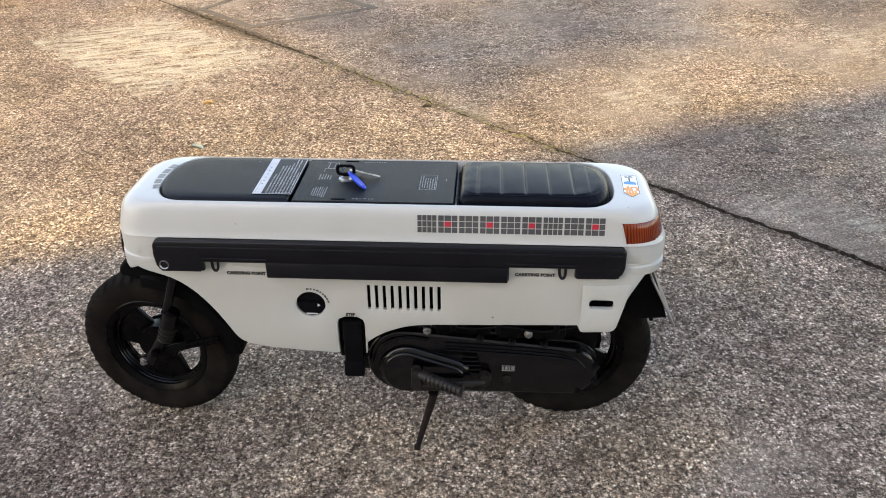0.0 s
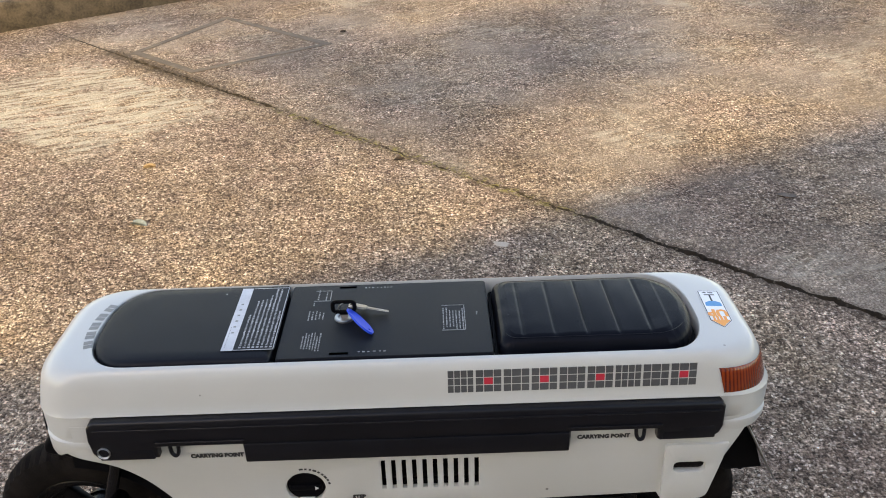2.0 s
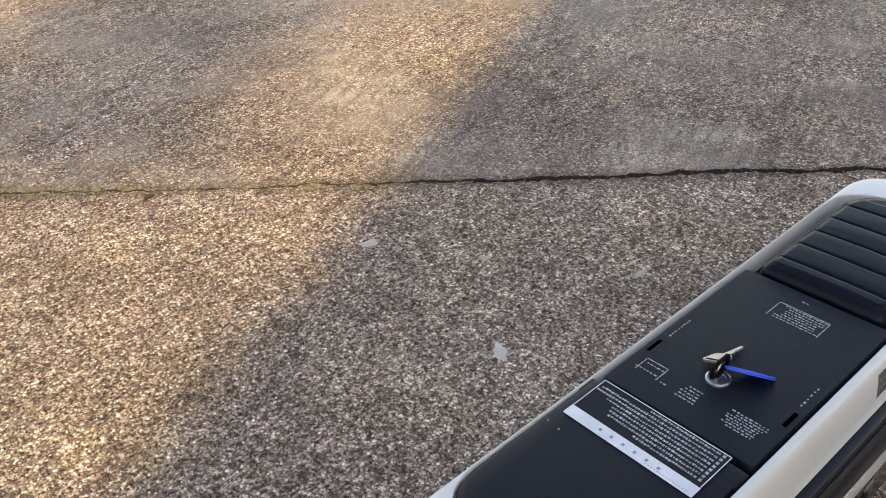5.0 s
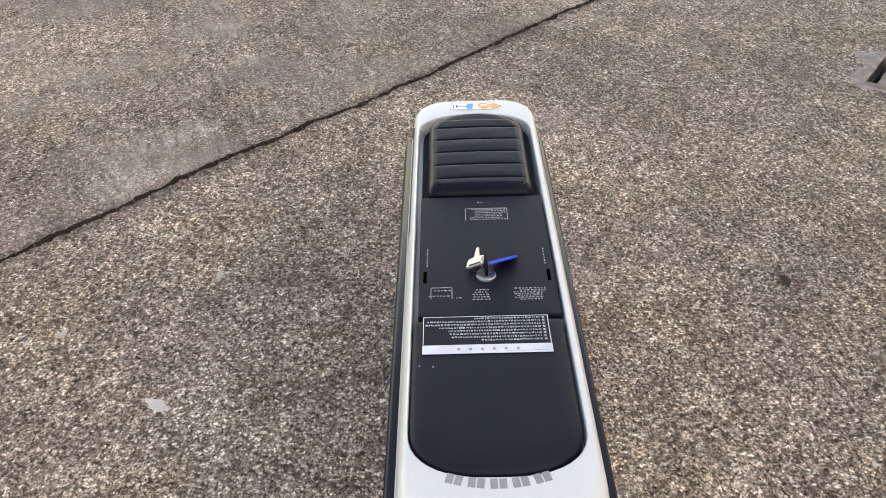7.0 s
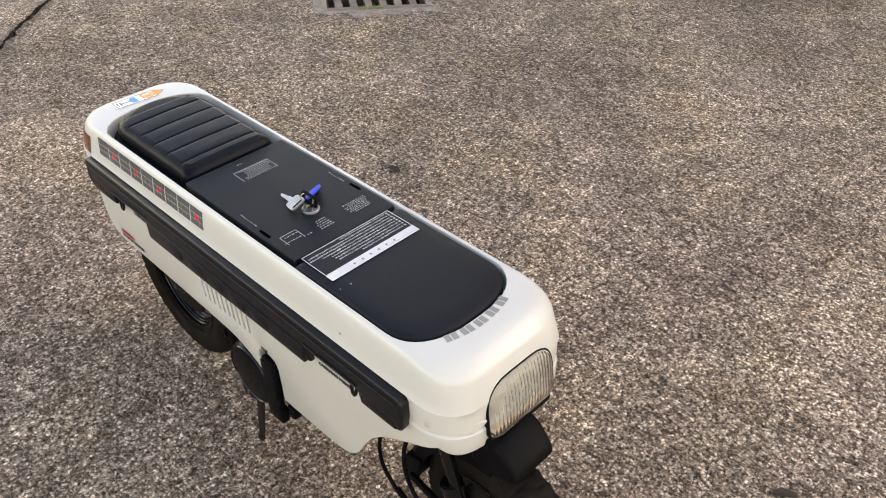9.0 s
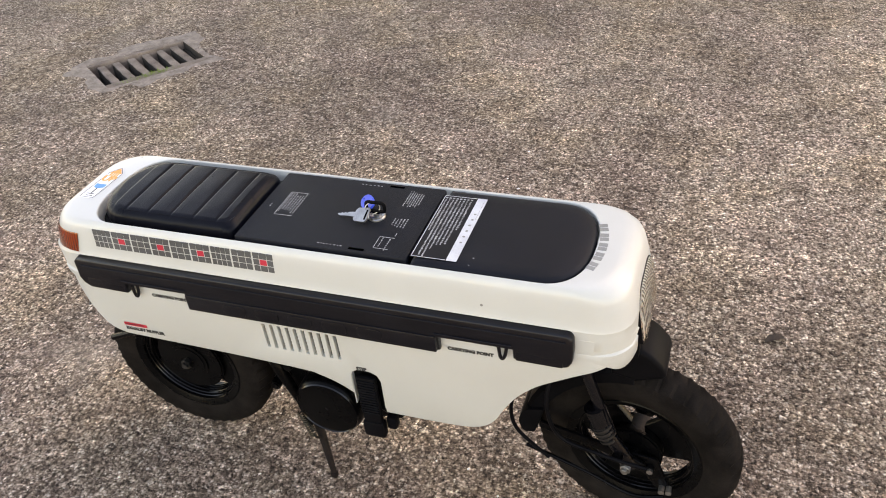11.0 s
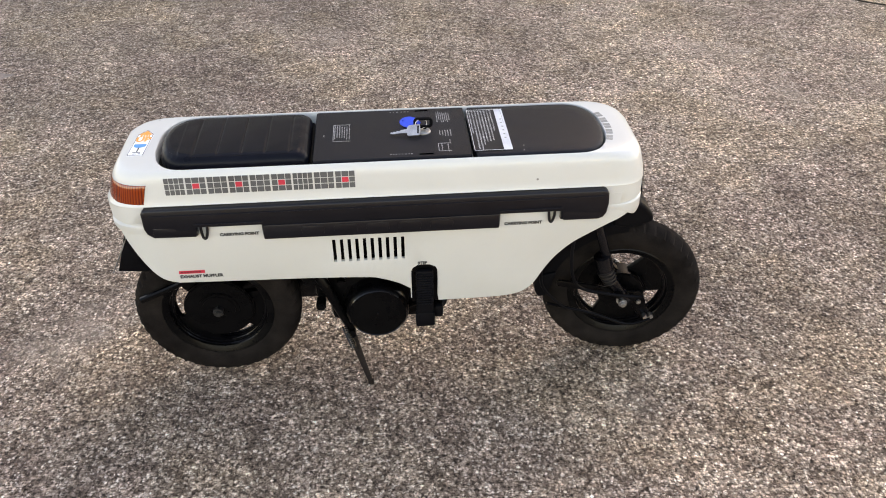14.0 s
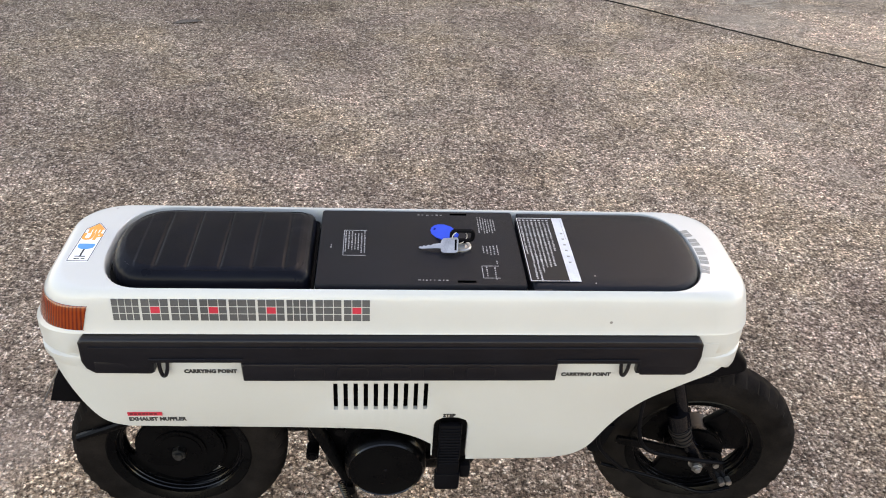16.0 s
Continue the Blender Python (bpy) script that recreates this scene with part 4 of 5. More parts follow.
frame_bars = [(-0.0175, 0.0325, -0.0765, -0.0757), (-0.0175, 0.0325, 0.0757, 0.0765), (0.0318, 0.0325, -0.0765, 0.0765)]
part("label_frame", moved(quads(frame_bars, 0.0003, 0.0005), LBL), WHITE_INK, label)
rng = random.Random(4)
bars = []
for row in range(8):
    x = 0.0285 - row * 0.0056
    y, end = -0.072, -0.072 + (0.144 if row in (1, 2) else rng.uniform(0.07, 0.135))
    bars.append((x - 0.0017, x + 0.0017, y, y + 0.0030))
    y += 0.0056
    while y < end:
        w = rng.uniform(0.0012, 0.0034)
        bars.append((x - rng.uniform(0.0006, 0.0016), x + rng.uniform(0.0006, 0.0016), y, y + w))
        y += w + rng.uniform(0.0007, 0.0015)
part("label_print", moved(quads(bars, 0.0003, 0.0005), LBL), WORN_INK, label)
dots = [(-0.0280, -0.0245, y - 0.0016, y + 0.0016) for y in (-0.036, -0.022, -0.008, 0.006, 0.020, 0.034)]
dots += [(-0.0305, -0.0298, -0.070 + 0.0035 * i, -0.068 + 0.0035 * i) for i in range(14)]
part("label_heading", moved(quads(dots, 0.0005, 0.0007), LBL), MARK_INK, label)

lid = loft([plan(-0.1065, 0.1665, 0.0895, (0.004, 0.004), (0.004, 0.004), 0.506), plan(-0.1065, 0.1665, 0.0895, (0.004, 0.004), (0.004, 0.004), 0.5335),
            plan(-0.1055, 0.1655, 0.0885, (0.004, 0.004), (0.004, 0.004), 0.5350), plan(-0.100, 0.160, 0.083, (0.004, 0.004), (0.004, 0.004), 0.5352)], True, True)
centre_lid = part("centre_lid", lid, BLACK_PAD, scooter, "matt black centre lid with lock and small white print", 45)
# flat black strips on the lid, painted as the shade inside two finger slots
for s in (-1, 1):
    part("finger_slot", quads([(-0.040, -0.016, s * 0.0815 - 0.0022, s * 0.0815 + 0.0024)], 0.5350, 0.5354), SLOT_SHADE, centre_lid)


def scribble(cx, cy, w, h, rows, seed, outline=False):
    """Small unreadable print: short bars in rows along y."""
    rg, out = random.Random(seed), []
    for i in range(rows):
        x = cx - w / 2 + w * (i + 0.5) / rows
        y = cy - h / 2 + rg.uniform(0, h * 0.15)
        while y < cy + h / 2 - rg.uniform(0, h * 0.25):
            d = rg.uniform(0.0015, 0.0040)
            out.append((x - rg.uniform(0.0005, 0.0010), x + rg.uniform(0.0005, 0.0011), y, y + d))
            y += d + rg.uniform(0.0010, 0.0022)
    if outline:
        out += [(cx - w / 2, cx + w / 2, cy - h / 2 - 0.001, cy - h / 2), (cx - w / 2, cx + w / 2, cy + h / 2, cy + h / 2 + 0.001), (cx + w / 2, cx + w / 2 + 0.001, cy - h / 2, cy + h / 2)]
    return out


for args in ((0.118, -0.006, 0.030, 0.060, 7, 1, True), (-0.066, -0.052, 0.026, 0.046, 7, 2), (-0.066, 0.008, 0.024, 0.022, 5, 3), (-0.062, 0.060, 0.022, 0.026, 2, 5, True),
             (0.150, 0.001, 0.004, 0.006, 1, 6), (-0.072, 0.038, 0.002, 0.008, 1, 7)):
    part("lid_print", quads(scribble(*args), 0.5352, 0.5355), LID_INK, centre_lid)
for s in (-1, 1):
    bars, x, rg = [], -0.004, random.Random(11 + s)
    while x < 0.034:
        d = rg.uniform(0.0025, 0.006)
        bars.append((x, x + d * 0.6, s * 0.0790 - rg.uniform(0.0004, 0.0012), s * 0.0790 + rg.uniform(0.0004, 0.0012)))
        x += d + rg.uniform(0.0008, 0.0025)
    part("lid_print", quads(bars, 0.5352, 0.5355), LID_INK, centre_lid)
LOCK = (-0.027, 0.001, 0.5352)
lock = loft([[(LOCK[0] + r * math.cos(a), LOCK[1] + r * math.sin(a), z) for a in (2 * math.pi * i / 28 for i in range(28))]
             for r, z in ((0.0135, 0.535), (0.0132, 0.5372), (0.0115, 0.5382), (0.0085, 0.5376), (0.0080, 0.5360))], True, True)
for x, y, r in ((-0.198, 0.070, 0.0011), (-0.196, 0.086, 0.0008)):
    part("pad_speck", moved(quads([(-r, r, -r * 0.7, r * 0.7)], 0.5374, 0.5377), pose(x, y, 0, 0, 0, x * 900)), WORN_INK, front_pad)
part("lock_barrel", lock, STEEL, centre_lid, "round bright steel key lock")


def seat_mesh():
    """The folded seat: a bulging cushion with five cross seams pressed into it."""
    x0, x1, hy = 0.1740, 0.4320, 0.0805
    n = 150

    def ring(z, inset):
        return plan(x0 + inset, x1 - inset, hy - inset, (0.016, 0.016), (0.056, 0.072), z, k=8, m=40)
    bm = loft([ring(0.506, 0.0), ring(0.524, -0.0005), ring(0.533, 0.0012), ring(0.5385, 0.0040), ring(0.5420, 0.0085), ring(0.5440, 0.0150)], True, False)
    top = [v for v in bm.verts if abs(v.co.z - 0.5440) < 1e-6]
    edges = [e for e in bm.edges if all(abs(v.co.z - 0.5440) < 1e-6 for v in e.verts)]
    bmesh.ops.triangle_fill(bm, use_beauty=True, edges=edges)
    for i in range(1, n):
        bmesh.ops.bisect_plane(bm, geom=[g for g in bm.verts[:] + bm.edges[:] + bm.faces[:]], plane_co=(x0 + (x1 - x0) * i / n, 0, 0), plane_no=(1, 0, 0))
    for j in range(-3, 4):
        bmesh.ops.bisect_plane(bm, geom=[g for g in bm.verts[:] + bm.edges[:] + bm.faces[:]], plane_co=(0, j * 0.021, 0), plane_no=(0, 1, 0))
    seams = [0.206 + 0.0408 * i for i in range(5)]
    for v in bm.verts:
        if v.co.z > 0.537:
            u = min(abs(v.co.x - s) for s in seams)
            inside = max(0.0, 1 - (abs(v.co.y) / 0.072) ** 8) * (1 if 0.19 < v.co.x < 0.395 else 0.0)
            v.co.z += 0.0022 * max(0, 1 - (v.co.y / 0.08) ** 2) - 0.0019 * math.exp(-(u / 0.0017) ** 2) * inside
            v.co.z += 0.0008 * (1 - (1 - min(u, 0.0204) / 0.0204) ** 2) * inside - 0.0008
            v.co.z += 0.0006 * noise.noise(v.co * 40)
    return bm


seat = part("seat", seat_mesh(), VINYL, scooter, "black vinyl seat cushion with pressed cross seams", 60)
edge = plan(0.1838, 0.4222, 0.0707, (0.016, 0.016), (0.056, 0.068), 0.5419, k=6, m=6)
part("seat_piping", tube(edge + edge[:1], 0.0008, 6), VINYL, seat)
part("seat_frame", loft([plan(0.170, 0.4365, 0.090, (0.010, 0.010), (0.060, 0.080), 0.505), plan(0.170, 0.4365, 0.090, (0.010, 0.010), (0.060, 0.080), 0.516)], True, True), DARK_RUBBER, scooter)

# ---- lamps at the rear corners and the head lamp ----
for s in (-1, 1):
    rows = []
    for z, out in ((0.477, 0.0), (0.479, 0.0022), (0.503, 0.0022), (0.5105, 0.0018), (0.5125, 0.0)):
        ring = plan(-0.408, 0.5212 + out * 0.5 - (z - 0.476) * 0.26, 0.1120 + out * 0.5 - (z - 0.476) * 0.11, RF, RR, z, k=14, m=8)
        k = 14
        idx = range(0, k + 1) if s > 0 else range(len(ring) - 8 - k + 0, len(ring) - 7)
        pts = [ring[i] for i in idx]
        if s > 0:
            pts = [(0.4545, pts[-1][1], z)] + pts[::-1]
        else:
            pts = [(0.4545, pts[0][1], z)] + pts
        rows.append(pts)
    lamp = loft(rows, closed=False)
    part("turn_lamp", lamp, AMBER, scooter, "amber wrap-around corner lamp lens", 60)


def lamp_ring(x, grow, squeeze=1.0):
    """The lamp's outline at depth x, leaning back with the shell's nose."""
    w, h = 0.0590 + grow, 0.0435 + grow
    pts = round_corners([(-w, -h), (w, -h), (w, h * 0.88), (-w, h * 0.88)], [0.016, 0.016, 0.040, 0.040], 7)
    return [(x - 0.0110 + 0.13 * v * squeeze, -0.004 + u * squeeze, 0.455 + v * squeeze) for u, v in pts]


lamp = part("head_lamp", loft([lamp_ring(-0.4100, 0.0), lamp_ring(-0.4085, -0.003), lamp_ring(-0.398, -0.003, 0.75), lamp_ring(-0.392, -0.003, 0.35)], False, True), CHROME, scooter, "rectangular head lamp with a ribbed clear lens", 85)
lens = loft([lamp_ring(-0.4200, -0.004, 0.2), lamp_ring(-0.4192, -0.004, 0.6), lamp_ring(-0.4165, -0.004), lamp_ring(-0.4135, -0.0010), lamp_ring(-0.4095, -0.0005),
             lamp_ring(-0.4095, -0.0022), lamp_ring(-0.4118, -0.0025), lamp_ring(-0.4140, -0.004), lamp_ring(-0.4174, -0.004, 0.6), lamp_ring(-0.4182, -0.004, 0.2)], True, True)
part("lamp_lens", lens, GLASS, lamp, "ribbed clear glass", 60)
part("lamp_gasket", loft([lamp_ring(-0.4040, 0.0024), lamp_ring(-0.4112, 0.0024), lamp_ring(-0.4122, 0.0018), lamp_ring(-0.4122, 0.0004), lamp_ring(-0.4040, 0.0004)], False, False), DARK_RUBBER, lamp, "thin black gasket")
part("lamp_surround", box(-0.4240, -0.390, -0.066, 0.058, 0.388, 0.4125, 0.003), DARK_RUBBER, scooter, "black recess round the head lamp")


# ---- wheels ----
def wheel(name, centre, axle_yaw, label, drum_side, spin):
    hub = Matrix.Translation(centre) @ pose(0, 0, 0, 0, 0, axle_yaw)
    o = (0, 0, 0)

    def tread(i, k, r, off):
        r, off = r * 0.994, off * 0.95
        if i in (4, 5, 7, 8) and k % 4 == (0 if i < 6 else 2):
            r -= 0.0042
        if i in (3, 9) and k % 4 == 1:
            r, off = r + 0.0022, off * 1.03
        if i == 6:
            r -= 0.0016
        return r, off
    tyre = revolve([(0.104, -0.024), (0.118, -0.031), (0.135, -0.0335), (0.150, -0.0285), (0.1575, -0.0205), (0.1615, -0.0105), (0.1630, 0.0),
                    (0.1615, 0.0105), (0.1575, 0.0205), (0.150, 0.0285), (0.135, 0.0335), (0.118, 0.031), (0.104, 0.024), (0.101, 0.0)], o, 176, wobble=tread)
    rim = revolve([(0.106, -0.0265), (0.108, -0.0255), (0.1035, -0.022), (0.097, -0.0195), (0.0965, -0.010), (0.091, -0.0095), (0.0905, 0.0095), (0.0965, 0.010), (0.097, 0.0195),
                   (0.1035, 0.022), (0.108, 0.0255), (0.106, 0.0265), (0.1005, 0.0245), (0.0945, 0.0215), (0.0935, 0.012), (0.0875, 0.0115), (0.087, -0.0115), (0.0935, -0.012), (0.0945, -0.0215), (0.1005, -0.0245)], o, 64)
    spokes = []
    for k in range(3):
        a0 = radians(120 * k + spin)
        pts = []
        for i in range(9):
            a = a0 - radians(31) + radians(62) * i / 8
            pts.append((0.0925 * math.cos(a), 0.0925 * math.sin(a)))
        for i in range(7):
            a = a0 + radians(46) - radians(92) * i / 6
            pts.append((0.044 * math.cos(a), 0.044 * math.sin(a)))
        spokes.append(slab_poly(pts, -0.007, 0.007, 0.002, 2))
    root = part(name, moved(rim, hub), BLACK_METAL, scooter, label)
    part("wheel_hub", moved(rod((0, -0.020, 0), (0, 0.020, 0), 0.043, seg=40, bevel=0.004), hub), BLACK_METAL, root)
    for sp in spokes:
        part("spoke", moved(sp, hub), BLACK_METAL, root)
    for side in (-1, 1):
        for r0, off in ((0.0985, 0.0185), (0.0940, 0.0150), (0.0900, 0.0110), (0.0872, 0.0060), (0.0870, 0.0005)):
            ring = revolve([(r0 + 0.0017 * math.cos(a), side * off + 0.0017 * math.sin(a)) for a in (math.pi * k / 3 for k in range(6))], o, 64)
            part("rim_step", moved(ring, hub), GLOSS_BLACK, root)
    part("tyre", moved(tyre, hub), RUBBER, root, "small black tyre with a worn block tread", 30)
    ys = 0.027 * drum_side
    part("brake_drum", moved(join_in(rod((0, ys * 0.6, 0), (0, ys, 0), 0.047, seg=40, bevel=0.003), rod((0, ys, 0), (0, ys * 1.3, 0), 0.020, seg=24, bevel=0.002)), hub), BLACK_METAL, root)
    return root, hub


front, fhub = wheel("front_wheel", (-0.4260, 0.0130, 0.1695), -8, "black three-spoke front wheel turned slightly", 1, 32)
rear, rhub = wheel("rear_wheel", (0.3850, 0.0230, 0.1830), 0, "black three-spoke rear wheel", -1, 70)
part("hub_cover", moved(join_in(rod((0, 0.008, 0), (0, 0.0175, 0), 0.0680, seg=48, bevel=0.003), rod((0, 0.0175, 0), (0, 0.0215, 0), 0.034, seg=32, bevel=0.002)), rhub), BLACK_METAL, rear)
for hubm, y0, wh in ((fhub, -0.076, front), (fhub, 0.066, front), (rhub, 0.031, rear)):
    s = math.copysign(1, y0)
    big = 1.25 if wh == rear else 1.0
    nut = join_in(rod((0, y0 - 0.012 * s, 0), (0, y0, 0), 0.0088 * big, seg=6, bevel=0.001), rod((0, y0, 0), (0, y0 + 0.005 * s, 0), 0.0052 * big, seg=12, bevel=0.001))
    join_in(nut, rod((0, y0 - 0.014 * s, 0), (0, y0 - 0.012 * s, 0), 0.0118 * big, seg=20, bevel=0.0006))
    part("axle_nut", moved(nut, hubm), WORN_STEEL if wh == rear else STEEL, wh, "dull steel axle nut")


# ---- front fork, mudguard ----
def link(points, y0, y1, bevel=0.003):
    return slab_poly(points, y0, y1, bevel)


for s in (-1, 1):
    y = 0.053 if s < 0 else 0.063
    y *= s
    q = lambda x, z, dy=0.0: (x, y + dy, z)
    part("fork_tube", rod(q(-0.338, 0.395), q(-0.390, 0.235), 0.0088), RIB_BLACK, scooter)
    part("fork_slider", join_in(rod(q(-0.366, 0.262), q(-0.428, 0.165), 0.0125, 0.0105, bevel=0.002), rod(q(-0.365, 0.285), q(-0.378, 0.243), 0.0165, 0.0150, bevel=0.003)), RIB_BLACK, scooter)
    boot = bmesh.new()
    for i in range(4):
        t = i / 4
        c = Vector(q(-0.377, 0.246)).lerp(Vector(q(-0.392, 0.212)), t)
        d = Vector((-0.40, 0, -0.92)) * 0.004
        join_in(boot, rod(c - d, c + d, 0.0175 - 0.001 * i, seg=20, bevel=0.002))
    part("fork_boot", boot, GREY_RUBBER, scooter)
    part("fork_arm", link(round_corners([(-0.282, 0.230), (-0.280, 0.216), (-0.375, 0.190), (-0.440, 0.158), (-0.448, 0.174), (-0.420, 0.190), (-0.375, 0.207)], 0.006, 3), y - 0.004, y + 0.004), BLACK_METAL, scooter)
    part("fork_bolt", rod(q(-0.405, 0.196, s * 0.006), q(-0.405, 0.196, s * 0.020), 0.0085, seg=14, bevel=0.002), BLACK_METAL, scooter)
part("brake_lever", join_in(link(round_corners([(-0.412, 0.186), (-0.462, 0.180), (-0.484, 0.120), (-0.468, 0.108), (-0.440, 0.148), (-0.415, 0.150)], 0.008, 3), 0.048, 0.056), rod((-0.453, 0.050, 0.163), (-0.453, 0.064, 0.163), 0.0075, seg=12, bevel=0.001)), BLACK_METAL, scooter)
part("brake_rod", tube([(-0.478, 0.080, 0.128), (-0.430, 0.082, 0.120), (-0.360, 0.080, 0.150), (-0.262, 0.072, 0.178)], 0.0032), BLACK_METAL, scooter)
for x, z in ((-0.453, 0.163), (-0.473, 0.120), (-0.484, 0.122)):
    part("brake_bolt", rod((x, 0.056, z), (x, 0.068, z), 0.0052, seg=6), STEEL, scooter)
part("brake_cable", tube([(-0.330, 0.050, 0.400), (-0.300, 0.085, 0.320), (-0.315, 0.088, 0.235), (-0.380, 0.086, 0.205), (-0.450, 0.084, 0.190)], 0.0032), DARK_RUBBER, scooter)
part("brake_cable", tube([(-0.345, 0.030, 0.400), (-0.262, 0.078, 0.330), (-0.246, 0.085, 0.240), (-0.300, 0.082, 0.170)], 0.0030), DARK_RUBBER, scooter)
guard = []
for a in range(0, 85, 7):
    ang = radians(88 - a)
    r = 0.186
    guard.append((math.cos(ang) * r, math.sin(ang) * r))
rings = []
for x, z in guard:
    d = Vector((x, 0, z)).normalized()
    c = Vector((-0.4260, 0, 0.1695))
    ring = []
    for r, y in ((-0.020, -0.040), (0.000, -0.040), (0.006, -0.034), (0.008, 0.0), (0.006, 0.034), (0.000, 0.040), (-0.020, 0.040), (-0.020, 0.037), (-0.002, 0.036), (0.004, 0.031), (0.005, 0.0), (0.004, -0.031), (-0.002, -0.036), (-0.020, -0.037)):
        p = c + d * (0.173 + r)
        ring.append((p.x, y, p.z))
    rings.append(ring)
part("front_mudguard", moved(loft(rings, True, True), Matrix.Translation((-0.4315, 0.006, 0)) @ pose(0, 0, 0, 0, 0, -3) @ Matrix.Translation((0.4315, 0, 0))), DARK_RUBBER, scooter, "black plastic front mudguard")
part("mudguard_tip", slab_poly(round_corners([(-0.385, 0.396), (-0.434, 0.394), (-0.461, 0.362), (-0.464, 0.345), (-0.420, 0.332), (-0.385, 0.338)], [0, 0.024, 0.020, 0.012, 0.004, 0], 5), -0.030, 0.048, 0.010, 4), DARK_RUBBER, scooter, "black plastic block over the front tyre")
tail = round_corners([(-0.284, 0.232), (-0.250, 0.224), (-0.240, 0.196), (-0.250, 0.172), (-0.268, 0.176), (-0.276, 0.200)], [0.004, 0.010, 0.012, 0.008, 0.004, 0.004], 4)
part("mudguard_tail", slab_poly(tail, -0.036, 0.044, 0.004, 2), DARK_RUBBER, scooter, "blunt black plastic end of the mudguard")
part("head_tube", rod((-0.300, 0, 0.43), (-0.345, 0, 0.335), 0.030, seg=24), BLACK_METAL, scooter)

# ---- engine unit, stand, steps ----
def stadium(c1, r1, c2, r2, n=20):
    """The hull of two circles in x, z."""
    pts = []
    a = Vector((c2[0] - c1[0], c2[1] - c1[1]))
    base, tilt = math.atan2(a.y, a.x), math.acos(max(-1, min(1, (r1 - r2) / a.length)))
    for i in range(n + 1):
        t = base + tilt + (2 * math.pi - 2 * tilt) * i / n
        pts.append((c1[0] + r1 * math.cos(t), c1[1] + r1 * math.sin(t)))
    for i in range(n + 1):
        t = base - tilt + 2 * tilt * i / n
        pts.append((c2[0] + r2 * math.cos(t), c2[1] + r2 * math.sin(t)))
    return pts


case = slab_poly(stadium((0.074, 0.205), 0.068, (0.378, 0.192), 0.052), -0.085, -0.034, 0.006, 3)
engine = part("engine_case", case, GLOSS_BLACK, scooter, "black painted engine and belt case")
part("case_ridge", join_in(slab_poly(stadium((0.080, 0.192), 0.052, (0.165, 0.180), 0.036), -0.096, -0.076, 0.011, 4), slab_poly(stadium((0.079, 0.190), 0.044, (0.160, 0.178), 0.029), -0.100, -0.090, 0.005, 3)), GLOSS_BLACK, engine)
part("case_flange", slab_poly(stadium((0.075, 0.207), 0.073, (0.379, 0.194), 0.056), -0.066, -0.058, 0.002), GLOSS_BLACK, engine)
for dz, x1 in ((0.0, 0.345), (-0.0085, 0.352), (-0.0155, 0.356)):
    top = [(0.150, -0.0875, 0.2515 + dz), (0.235, -0.0875, 0.2475 + dz), (0.320, -0.0875, 0.2425 + dz), (x1 + 0.022, -0.0875, 0.236 + dz), (x1 + 0.052, -0.0870, 0.218 + dz), (x1 + 0.066, -0.0870, 0.196 + dz)]
    part("case_rib", tube(top, 0.0013, 8), RIB_BLACK, engine)
part("case_rib", tube([(0.018, -0.0870, 0.205), (0.028, -0.0875, 0.234), (0.052, -0.0875, 0.255), (0.085, -0.0875, 0.262), (0.120, -0.0875, 0.258)], 0.0026, 8), RIB_BLACK, engine)
fins = bmesh.new()
for i in range(5):
    join_in(fins, box(0.182, 0.222 - 0.003 * i, -0.094, -0.080, 0.186 + i * 0.0095, 0.1885 + i * 0.0095, 0.001, 1))
part("case_fin", fins, BLACK_METAL, engine)
for x, z in ((0.118, 0.275), (0.2145, 0.261), (0.273, 0.256), (0.3315, 0.252), (0.302, 0.273), (0.395, 0.236), (0.428, 0.205), (0.430, 0.170), (0.40, 0.146)):
    part("case_bolt", join_in(rod((x, -0.086, z), (x, -0.052, z), 0.0075, seg=16, bevel=0.001), rod((x, -0.091, z), (x, -0.086, z), 0.0045, seg=6)), STEEL if x == 0.302 or x < 0.12 else RIB_BLACK, engine)
part("fuel_line", tube([(0.125, -0.080, 0.300), (0.19, -0.088, 0.286), (0.26, -0.087, 0.291), (0.33, -0.088, 0.284), (0.41, -0.080, 0.296)], 0.0034, 8), RIB_BLACK, engine)
for x in (0.166, 0.247, 0.352):
    part("line_clip", box(x - 0.005, x + 0.005, -0.092, -0.080, 0.278, 0.300, 0.002), DARK_RUBBER, engine)
part("crank_block", join_in(box(-0.022, 0.165, -0.045, 0.060, 0.150, 0.290, 0.015), box(0.150, 0.192, -0.045, 0.056, 0.205, 0.285, 0.010)), BLACK_METAL, engine)
part("swing_arm", box(0.15, 0.43, -0.055, -0.035, 0.165, 0.28, 0.010), BLACK_METAL, engine)
part("air_box", join_in(box(0.13, 0.235, -0.080, -0.03, 0.262, 0.300, 0.008), box(0.245, 0.37, -0.082, -0.03, 0.258, 0.305, 0.008)), BLACK_METAL, engine)
part("case_badge", moved(quads([(0, 0.025, 0, 0.0016), (0, 0.025, 0.0105, 0.012), (0.001, 0.004, 0.003, 0.009), (0.006, 0.011, 0.003, 0.009), (0.013, 0.016, 0.003, 0.009), (0.018, 0.024, 0.003, 0.009)], 0, 0.0006), Matrix.Translation((0.2555, -0.0853, 0.191)) @ pose(0, 0, 0, 90)), MARK_INK, engine)
part("case_plug", rod((0.2655, -0.088, 0.172), (0.2655, -0.083, 0.172), 0.009, seg=6), GREY_RUBBER, engine)
